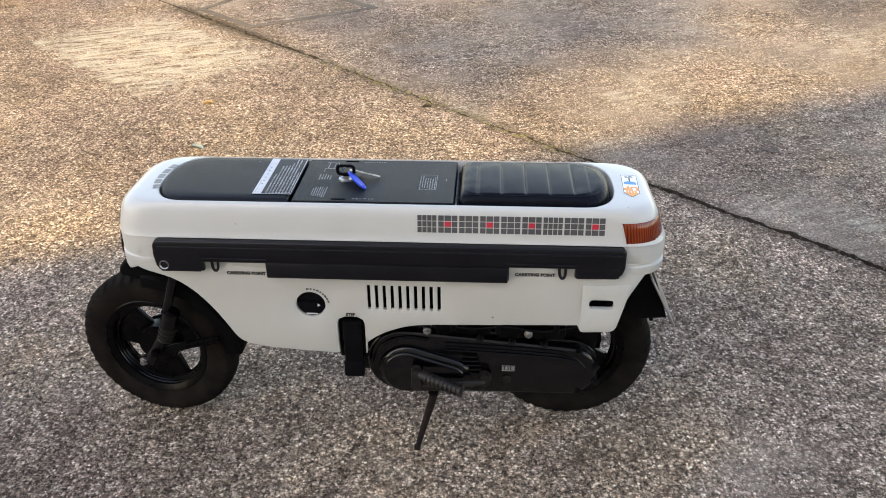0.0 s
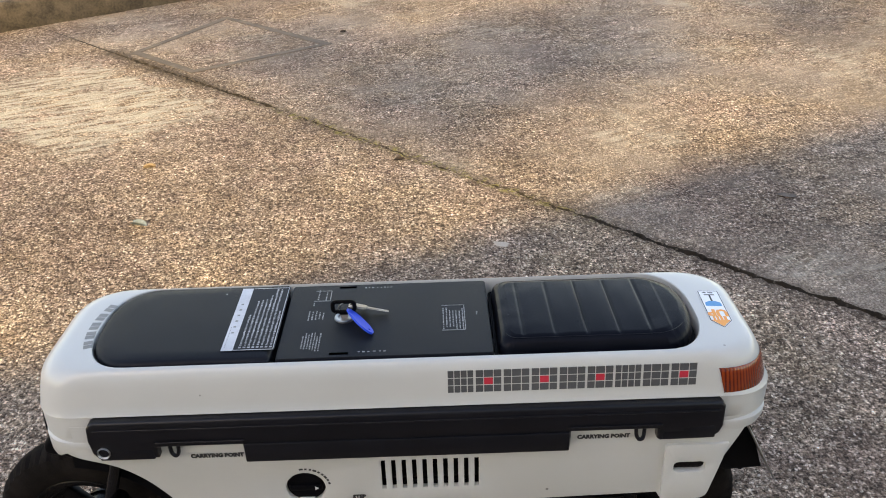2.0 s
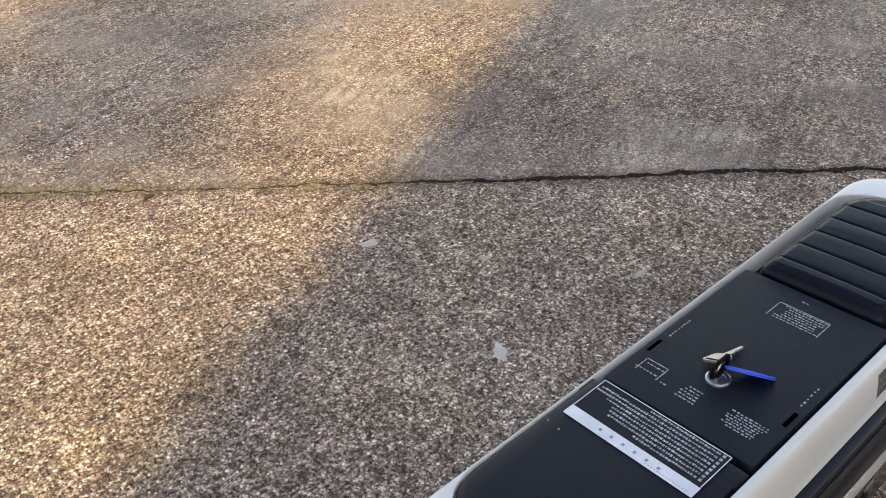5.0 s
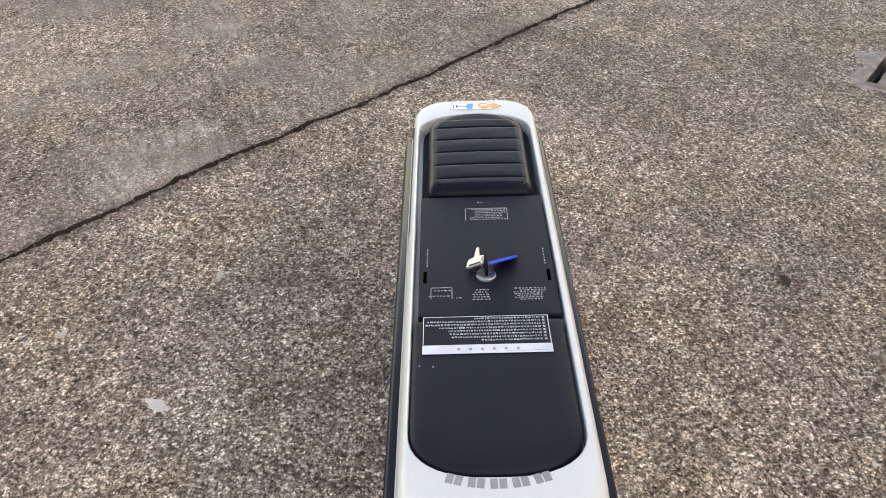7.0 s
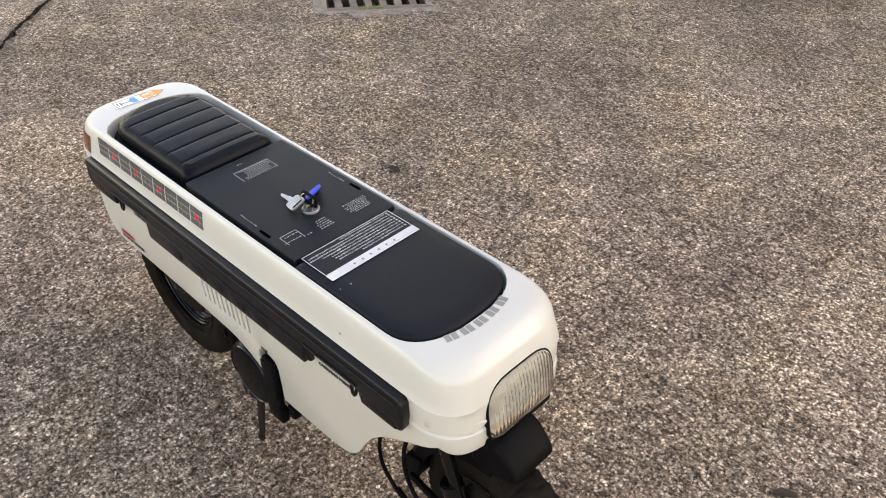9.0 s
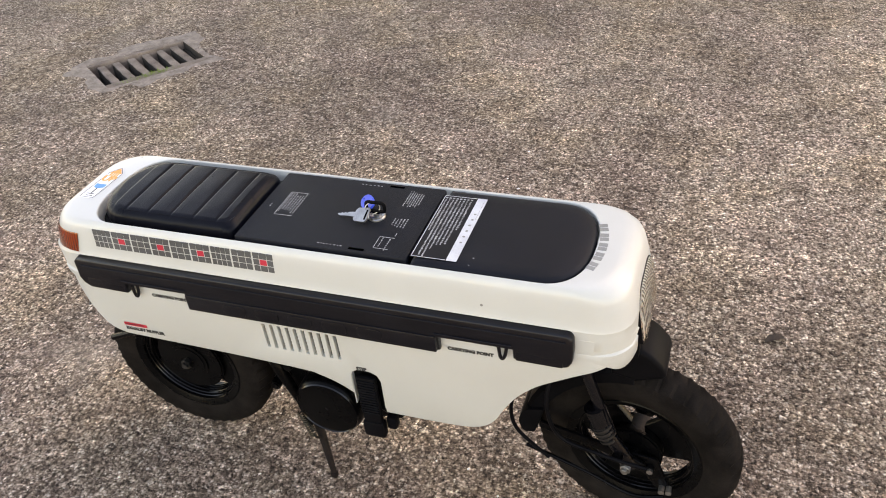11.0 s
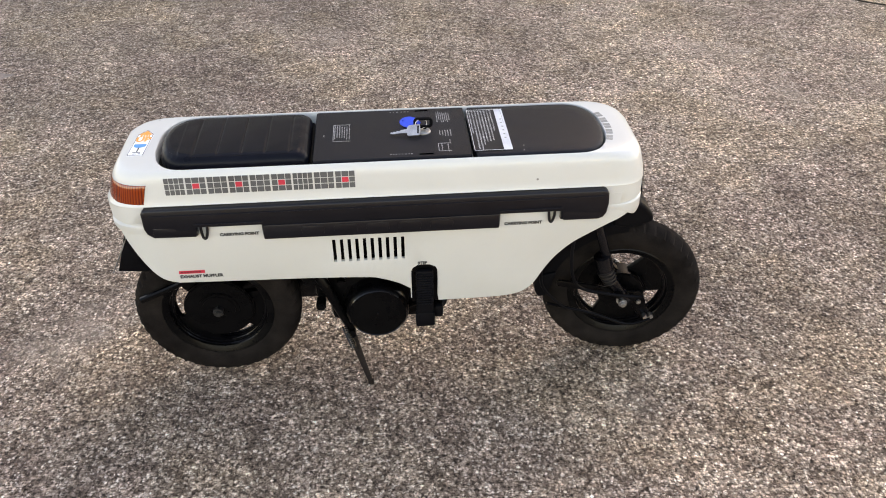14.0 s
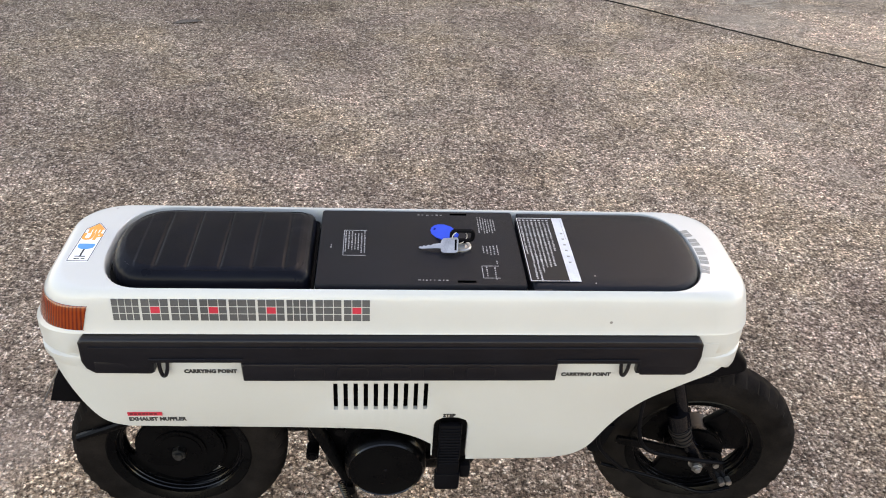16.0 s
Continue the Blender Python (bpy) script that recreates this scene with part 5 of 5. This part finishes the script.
lever = part("kick_lever", join_in(tube([(0.228, -0.100, 0.181), (0.205, -0.112, 0.181), (0.130, -0.116, 0.177), (0.098, -0.116, 0.178)], 0.0060), rod((0.224, -0.088, 0.182), (0.224, -0.110, 0.182), 0.0125, bevel=0.002)), GREY_RUBBER, scooter, "folded kick-start lever with a rubber pedal")
part("pedal_rubber", rod((0.104, -0.120, 0.204), (0.186, -0.160, 0.199), 0.0090, seg=16, bevel=0.003), GREY_RUBBER, lever)
for i in range(9):
    x, z = 0.118 + i * 0.0078, 0.2022 - i * 0.0005
    y = -0.1205 - (x - 0.105) * 0.49
    part("pedal_rib", rod((x, y, z), (x + 0.0036, y - 0.0018, z - 0.0003), 0.0112, seg=16), GREY_RUBBER, lever)
part("pedal_joint", join_in(box(0.0905, 0.1095, -0.126, -0.110, 0.170, 0.213, 0.004), join_in(rod((0.100, -0.118, 0.212), (0.100, -0.118, 0.217), 0.0095, bevel=0.001), rod((0.100, -0.118, 0.217), (0.100, -0.118, 0.219), 0.0045))), GREY_RUBBER, lever)
fly = revolve([(0.0001, 0.100), (0.047, 0.100), (0.0545, 0.0985), (0.0588, 0.094), (0.0610, 0.086), (0.0615, 0.055), (0.0001, 0.055)], (0.0725, 0, 0.1975), 64)
cover = part("flywheel_cover", fly, BLACK_METAL, engine, "round black flywheel cover")
part("cover_ring", revolve([(0.0535, 0.0985), (0.0548, 0.1002), (0.0562, 0.0980), (0.0548, 0.0965)], (0.0725, 0, 0.1975), 64), GLOSS_BLACK, cover)
part("cover_plug", rod((0.0725, 0.0985, 0.1995), (0.0725, 0.1008, 0.1995), 0.0028, seg=12, bevel=0.0006), RIB_BLACK, cover)
part("engine_hanger", join_in(box(0.165, 0.215, 0.030, 0.070, 0.248, 0.300, 0.008), join_in(rod((0.139, 0.070, 0.266), (0.139, 0.088, 0.266), 0.008, bevel=0.001), rod((0.182, 0.050, 0.204), (0.182, 0.078, 0.202), 0.0095, bevel=0.003))), BLACK_METAL, engine)
part("hanger_arm", tube([(0.190, 0.060, 0.290), (0.170, 0.070, 0.250), (0.150, 0.072, 0.200), (0.128, 0.070, 0.142)], 0.0115, 12, 0.75), BLACK_METAL, engine)
part("exhaust_pipe", tube([(0.03, 0.055, 0.17), (0.0, 0.060, 0.19), (-0.02, 0.07, 0.200), (-0.052, 0.080, 0.200), (-0.060, 0.060, 0.225)], 0.008), BLACK_METAL, engine)
part("muffler", join_in(rod((0.24, 0.075, 0.325), (0.43, 0.075, 0.325), 0.03, seg=24, bevel=0.006), tube([(0.42, 0.070, 0.285), (0.455, 0.064, 0.262), (0.520, 0.062, 0.232)], 0.0065)), BLACK_METAL, scooter, "black muffler with a thin tail pipe")
stand = part("centre_stand", join_in(rod((0.128, -0.085, 0.135), (0.128, 0.085, 0.135), 0.010), bmesh.new()), BLACK_METAL, scooter, "rusty two-legged centre stand")
for s in (-1, 1):
    part("stand_leg", tube([(0.134, 0.055 * s, 0.140), (0.122, 0.064 * s, 0.092), (0.106, 0.081 * s, 0.040), (0.096, 0.092 * s, 0.007 + 0.003 * s)], 0.0092, 10, 0.52), RUST, stand)
    part("stand_foot", moved(box(-0.006, 0.006, -0.005, 0.005, -0.004, 0.006, 0.002), Matrix.Translation((0.0955, 0.093 * s, 0.0072 + 0.0036 * s))), RUST, stand)
part("stand_pedal", join_in(box(-0.054, -0.036, 0.086, 0.104, 0.184, 0.212, 0.005, 2), rod((-0.046, 0.06, 0.200), (-0.046, 0.09, 0.200), 0.005)), DARK_RUBBER, scooter)
coil = [(0.139 - i * 0.00022 + 0.0058 * math.cos(2 * math.pi * i / 6), 0.082 + 0.0058 * math.sin(2 * math.pi * i / 6), 0.154 - i * 0.00085) for i in range(64)]
part("stand_spring", tube(coil, 0.0012, 5), RIB_BLACK, stand)
part("spring_hook", tube([(0.125, 0.082, 0.101), (0.122, 0.081, 0.092), (0.119, 0.074, 0.084)], 0.0022, 8), RUST, stand)
for s in (-1, 1):
    cx = -0.0145 if s < 0 else -0.0185
    lo, dz = (0.190, 0.0) if s < 0 else (0.173, -0.004)
    tread = box(cx - 0.0165, cx + 0.0165, -0.006, 0.006, lo, 0.310 + dz, 0.005, 2)
    step = part("foot_step", moved(tread, Matrix.Translation((0, s * 0.1085, 0))), DARK_RUBBER, scooter, "folded black rubber foot step")
    part("step_hinge", moved(box(cx - 0.0185, cx + 0.0185, -0.008, 0.008, lo, lo + 0.034, 0.004, 2), Matrix.Translation((0, s * 0.1085, 0))), DARK_RUBBER, step)
    for i in range(13):
        z = 0.232 + dz + i * 0.0058
        part("tread_rib", box(cx - 0.0150, cx + 0.0150, s * 0.1125 - 0.002, s * 0.1125 + 0.004, z, z + 0.003, 0.0008, 1), DARK_RUBBER, step)
    well = box(cx - 0.026, cx + 0.026, -0.006, 0.006, 0.225, 0.322, 0.003)
    for x in ((-0.0408, 0.0098) if s < 0 else (-0.0438, 0.0068)):
        part("step_recess_wall", box(x - 0.001, x + 0.001, min(s * 0.0995, s * 0.1085), max(s * 0.0995, s * 0.1085), 0.240, 0.306, 0.0004, 1), WHITE, PANEL[s])
    part("step_well", moved(well, Matrix.Translation((0, s * 0.094, 0))), BLACK_METAL, scooter)

# fuel dial on the left panel
dial = part("fuel_dial", rod((-0.0845, -0.100, 0.343), (-0.0845, -0.1075, 0.343), 0.0255, seg=40, bevel=0.002), DARK_RUBBER, PANEL[-1], "black fuel tap dial")
part("dial_grip", box(-0.106, -0.063, -0.1125, -0.106, 0.3385, 0.3475, 0.002), DARK_RUBBER, PANEL[-1])
ticks = bmesh.new()
for i in range(9):
    a = radians(96 - i * 10.5)
    join_in(ticks, moved(quads([(-0.0016 if i % 3 else -0.0026, 0.0016 if i % 3 else 0.0026, -0.0014, 0.0014)], 0, 0.0004), Matrix.Translation((-0.0845 + 0.0325 * math.cos(a), -0.1116, 0.343 + 0.0325 * math.sin(a))) @ pose(0, 0, 0, 90) @ pose(0, 0, 0, 0, 0, math.degrees(a) - 90)))
part("dial_marks", ticks, BLACK_INK, PANEL[-1])
part("dial_arrow", moved(flat_poly([(0, 0.003), (0, -0.003), (0.005, 0)], 0, 0.0004), Matrix.Translation((-0.072, -0.1127, 0.343)) @ pose(0, 0, 0, 90)), WHITE_INK, PANEL[-1])

part("dial_mark_bar", moved(quads([(-0.010, 0.010, -0.0012, 0.0012)], 0, 0.0004), Matrix.Translation((-0.0845, -0.1078, 0.3222)) @ pose(0, 0, 0, 90)), WHITE_INK, PANEL[-1])

# rear mudguard and plate seen edge on
part("rear_mudguard", slab_poly([(0.462, 0.395), (0.505, 0.395), (0.528, 0.365), (0.553, 0.292), (0.500, 0.288), (0.480, 0.300)], -0.048, 0.048, 0.003), DARK_RUBBER, scooter, "black plastic rear mudguard")
plate = slab_poly([(0.511, 0.386), (0.5135, 0.387), (0.5640, 0.290), (0.5615, 0.289)], -0.072, 0.048, 0.0005)
part("number_plate", plate, STEEL, scooter, "bare metal plate seen from its edge")
part("mudguard_peg", rod((0.522, -0.03, 0.300), (0.530, -0.03, 0.276), 0.004), DARK_RUBBER, scooter)
part("seam_strip", box(-0.30, 0.42, -0.090, 0.090, 0.40, 0.42), BLACK_METAL, scooter)


# ---- bunch of keys hanging from the key in the lid lock ----
keys = new("key_bunch")
keys.matrix_world = ROOT @ pose(-0.027, 0.001, 0.5352)
tagged(keys, "steel keys with a blue plastic tag, one key in the lock", "keys")
stem = box(-0.0045, 0.0045, -0.0012, 0.0012, 0.0, 0.010, 0.0004, 1)
part("key_stem", stem, STEEL, keys)
loop = round_corners([(-0.0145, 0.0105), (0.0145, 0.0105), (0.0145, 0.0255), (-0.0145, 0.0255)], 0.006, 4)
part("key_head", moved(tube([(x, 0, z) for x, z in loop + loop[:1]], 0.0030, 8), Matrix.Diagonal((1, 0.75, 1, 1))), DARK_RUBBER, keys, "black plastic key head, an open loop")
part("key_shoulder", box(-0.006, 0.006, -0.0024, 0.0024, 0.006, 0.0125, 0.001, 1), DARK_RUBBER, keys)
bow = flat_poly(round_corners([(-0.012, -0.0125), (-0.012, 0.0125), (0.010, 0.0115), (0.012, 0.004), (0.012, -0.004), (0.010, -0.0115)], 0.004, 3), -0.0013, 0.0013)
shank = flat_poly([(0.010, -0.0042), (0.010, 0.0042), (0.018, 0.0036), (0.038, 0.0034), (0.042, 0.0012), (0.040, -0.0006), (0.037, 0.0002), (0.035, -0.0018), (0.032, -0.0004), (0.029, -0.0026), (0.026, -0.0012), (0.022, -0.0034)], -0.0010, 0.0010)
lay = Matrix.Translation((0.018, 0.013, 0.0100)) @ pose(0, 0, 0, -24, 9, -8)
key = part("loose_key", moved(join_in(bow, shank), lay), STEEL, keys, "worn bright steel key")
part("key_slot", moved(flat_poly([(-0.0100, -0.0085), (-0.0100, 0.0085), (-0.0072, 0.0085), (-0.0072, -0.0085)], 0.0012, 0.0018), lay), DARK_RUBBER, key)
lie, face = Vector((0.60, -0.76, -0.24)).normalized(), Vector((0.46, 0.24, 0.74)).normalized()
side = face.cross(lie).normalized()
face = lie.cross(side)
TAG_AT = Matrix.Translation((0.008, -0.002, 0.0155)) @ Matrix((lie, side, face)).transposed().to_4x4()
half = [(-0.0, 0.0042), (0.008, 0.0080), (0.020, 0.0108), (0.034, 0.0110), (0.045, 0.0084), (0.051, 0.0044), (0.053, 0.0)]
outline = half + [(x, -y) for x, y in reversed(half[:-1])]
tag = bmesh.new()
vs = [tag.verts.new((x, y, 0)) for x, y in outline]
hole = [tag.verts.new((0.0455 + 0.0020 * math.cos(a), 0.0020 * math.sin(a), 0)) for a in (2 * math.pi * i / 10 for i in range(10))]
loops = [tag.edges.new((v[i], v[(i + 1) % len(v)])) for v in (vs, hole) for i in range(len(v))]
bmesh.ops.triangle_fill(tag, use_beauty=True, edges=loops)
bmesh.ops.solidify(tag, geom=tag.faces[:], thickness=0.0028)
part("key_tag", moved(tag, TAG_AT), BLUE, keys, "blue plastic key tag")
part("key_ring", tube([(0.004 + 0.0105 * math.cos(a), 0.002 + 0.004 * math.cos(a + 0.6), 0.0165 + 0.0085 * math.sin(a)) for a in (2 * math.pi * i / 14 for i in range(15))], 0.0008, 6), STEEL, keys)


# ---- drain in the slab ----
def drain_grate():
    c = sum((Vector(p) for p in DRAIN), Vector((0, 0))) / 4
    u = (Vector(DRAIN[1]) - Vector(DRAIN[0])).normalized()
    m = Matrix.Translation((c.x, c.y, 0)) @ Matrix.Rotation(math.atan2(u.y, u.x), 4, "Z")
    lx, ly = 0.200, 0.156
    pit = quads([(-lx - 0.03, -lx + 0.010, -ly - 0.03, ly + 0.03), (lx - 0.010, lx + 0.03, -ly - 0.03, ly + 0.03), (-lx, lx, -ly - 0.03, -ly + 0.010), (-lx, lx, ly - 0.010, ly + 0.03)], -0.28, -0.030)
    root = finish("drain_grate", moved(pit, m), SOIL_AND_SHADE)
    tagged(root, "worn brown cement drain grating with seven slots, moss at its edge", "drain")
    slots = [-0.183 + 0.061 * i for i in range(7)]
    edges = [x + s * 0.0150 for x in slots for s in (-1, 1)][1:-1]
    for k in range(0, len(edges), 2):
        bar = box(edges[k], edges[k + 1], -0.125, 0.116, -0.140, -0.006, 0.006)
        bmesh.ops.subdivide_edges(bar, edges=[e for e in bar.edges if abs(e.verts[0].co.y - e.verts[1].co.y) > 0.1], cuts=9)
        for v in bar.verts:
            v.co += Vector((1, 1, 0.7)) * 0.0055 * noise.noise(v.co * 26 + Vector((k, 0, 0)))
        # bar sides take a dark colour that stands for shade deep in the slots
        for f in bar.faces:
            f.material_index = 0 if f.calc_center_median().z > -0.012 else 1
        part("grate_bar", moved(bar, m), [DRAIN_CEMENT, SOIL_AND_SHADE], root)
    for y0, y1 in ((-ly - 0.004, -0.128), (0.112, ly + 0.004)):
        lip = box(-0.204, 0.204, y0, y1, -0.140, 0.001, 0.006)
        bmesh.ops.subdivide_edges(lip, edges=[e for e in lip.edges if abs(e.verts[0].co.x - e.verts[1].co.x) > 0.1], cuts=22)
        for v in lip.verts:
            v.co += Vector((0.3, 1.0, 0.5)) * 0.008 * noise.noise(v.co * 19 + Vector((3, y0, 0)))
        part("grate_edge", moved(lip, m), DRAIN_CEMENT, root)
    # smooth cement trowelled round the frame, with a ragged outer edge
    apron, rows, rg = bmesh.new(), [], random.Random(21)
    for k in range(96):
        a = 2 * math.pi * k / 96
        dx, dy = math.cos(a), math.sin(a)
        inner = min((lx + 0.002) / max(abs(dx), 1e-6), (ly + 0.002) / max(abs(dy), 1e-6))
        outer = inner + 0.055 + 0.09 * noise.noise(Vector((dx * 2.6, dy * 2.6, 3))) + (0.05 if dy < -0.3 else 0.0) + rg.uniform(-0.012, 0.012)
        rows.append([apron.verts.new((dx * r, dy * r, z)) for r, z in ((inner, -0.02), (inner, 0.0015), (inner * 0.4 + outer * 0.6, 0.0020), (outer, -0.0015))])
    for k in range(96):
        p, q = rows[k], rows[(k + 1) % 96]
        for j in range(3):
            apron.faces.new((p[j], q[j], q[j + 1], p[j + 1]))
    part("drain_apron", moved(apron, m), APRON, root, "smooth pale cement round the frame", 60)
    tuft = bmesh.new()
    rg = random.Random(8)
    for i in range(700):
        p = Vector((rg.gauss(0.0, 0.030) + rg.choice((0, 0, 0.075)), 0.138 + rg.gauss(0, 0.011), -0.004))
        d = Vector((rg.uniform(-1, 1), rg.uniform(-1, 1), rg.uniform(0.5, 1.4))).normalized() * rg.uniform(0.006, 0.015)
        s = Vector((-d.y, d.x, 0)).normalized() * 0.0018
        tuft.faces.new([tuft.verts.new(q) for q in (p - s, p + s, p + d)])
    part("moss_tuft", moved(tuft, m), MOSS, root, "small green moss tuft")
    return root


drain_grate()


def strewn(name, places, material, label, category, seed, group, curl=0.4):
    """Small flat things lying on the slab, each a curled sheet."""
    rg = random.Random(seed)
    for x, y, r, turn in places:
        bm = bmesh.new()
        n = 10
        ring = [bm.verts.new((r * math.cos(2 * math.pi * i / n) * rg.uniform(0.8, 1.1), 0.45 * r * math.sin(2 * math.pi * i / n) * rg.uniform(0.7, 1.2), 0.002 + abs(math.sin(2 * math.pi * i / n)) * r * curl)) for i in range(n)]
        mid = bm.verts.new((0, 0, 0.002))
        for i in range(n):
            bm.faces.new((ring[i], ring[(i + 1) % n], mid))
        ob = finish(name, moved(bm, Matrix.Translation((x, y, 0)) @ Matrix.Rotation(turn, 4, "Z")), material)
        tagged(ob, label, category, group)


strewn("fallen_leaf", [(0.003, 1.715, 0.022, 0.2), (0.630, -0.750, 0.024, 0.2), (-0.652, -0.480, 0.022, 0.6),
                       (1.926, 0.917, 0.012, 0.0), (-0.303, 3.343, 0.02, 0.4)], LEAF, "small brown dead leaf lying on the concrete", "leaf", 3, "leaves on the concrete")
strewn("tan_leaf", [(-0.852, 1.724, 0.024, 0.1)], TAN_LEAF, "curled pale tan leaf lying on the concrete", "leaf", 13, "leaves on the concrete", 0.6)
strewn("twig", [(1.195, 1.342, 0.032, -0.35), (0.903, -2.698, 0.06, 0.35)], TWIG, "short flat grey twig lying on the concrete", "twig", 14, "twigs on the concrete", 0.08)


def splash(x, y, r, turn, seed):
    """A thin ragged blot of spilt cement, feathered at its edge."""
    bm, n = bmesh.new(), 40
    rows = []
    for k in range(n):
        a = 2 * math.pi * k / n
        d = Vector((math.cos(a), math.sin(a), 0))
        w = r * (0.85 + 0.55 * noise.noise(d * 1.2 + Vector((seed, 0, 0))) + 0.14 * noise.noise(d * 4.0 + Vector((seed, 4, 0))))
        rows.append([bm.verts.new((d.x * w * q, d.y * w * q * 0.5, z)) for q, z in ((0.45, 0.0014), (0.85, 0.0012), (1.0, -0.0006))])
    for k in range(n):
        p, q = rows[k], rows[(k + 1) % n]
        for j in range(2):
            bm.faces.new((p[j], q[j], q[j + 1], p[j + 1]))
    bm.faces.new([row[0] for row in rows])
    ob = finish("cement_splash", moved(bm, Matrix.Translation((x, y, 0)) @ Matrix.Rotation(turn, 4, "Z")), PALE)
    tagged(ob, "flat pale grey splash of cement on the concrete", "splash", "splashes on the concrete")


for i, (x, y, r, turn) in enumerate(((0.296, 1.112, 0.030, -0.5), (0.247, 0.614, 0.034, 0.9), (0.655, 0.572, 0.022, 0.2), (0.455, 0.866, 0.018, -0.3))):
    splash(x, y, r, turn, i * 3.7)


def pebble(x, y, r, seed):
    bm = bmesh.new()
    bmesh.ops.create_icosphere(bm, subdivisions=2, radius=r)
    for v in bm.verts:
        v.co *= 1 + 0.35 * noise.noise(v.co * (0.8 / r) + Vector((seed, 0, 0)))
        v.co.z *= 0.5
    ob = finish("pebble", moved(bm, Matrix.Translation((x, y, r * 0.25))), PEBBLE, None, "", 60)
    tagged(ob, "small chalky white pebble on the concrete", "pebble", "pebbles on the concrete")


for i, (x, y, r) in enumerate(((0.318, 1.250, 0.008), (0.091, -0.731, 0.006), (0.055, -0.799, 0.006), (0.42, 0.93, 0.006), (0.02, 1.262, 0.004), (0.045, 1.248, 0.004), (0.008, 1.245, 0.003))):
    pebble(x, y, r, i * 2.3)
strewn("plastic_scrap", [(-0.772, 1.306, 0.030, -0.3)], SCRAP, "crumpled pale blue-grey plastic scrap on the concrete", "scrap", 9, "", 0.5)

# square access cover and a worn pale patch in the far slab, kerb beyond
def access_cover():
    pts = [Vector(p) for p in ((-1.31, 3.09), (-0.97, 3.73), (-0.34, 3.14), (-0.94, 2.75))]
    mid = sum(pts, Vector((0, 0))) / 4
    bm = bmesh.new()
    for k in range(4):
        a, b = pts[k], pts[(k + 1) % 4]
        join_in(bm, flat_poly([a, a.lerp(mid, 0.10), b.lerp(mid, 0.12), b], -0.01, 0.0025))
    return bm


tagged(finish("access_cover", access_cover(), surface("dark_cement", (0.062, 0.048, 0.036), (0.165, 0.130, 0.100), 0.9, grain=200, stain=8, relief=0.001)), "dark cement border of a square access cover", "cover")


def kerb():
    a, d = Vector((-2.145, 3.538)), Vector((0.82, 0.572)).normalized()
    bm = box(-2.2, 2.05, 0.0, 0.17, -0.02, 0.15, 0.022, 3)
    bmesh.ops.subdivide_edges(bm, edges=[e for e in bm.edges if abs(e.verts[0].co.x - e.verts[1].co.x) > 1], cuts=90)
    for v in bm.verts:
        v.co += Vector((0, 1, 1)) * (0.010 * noise.noise(v.co * 7) + 0.006 * noise.noise(v.co * 31))
    return moved(bm, Matrix.Translation((a.x, a.y, 0)) @ Matrix.Rotation(math.atan2(d.y, d.x), 4, "Z"))


tagged(finish("kerb", kerb(), CAST), "low weathered brown cement kerb", "kerb", kind="structure")
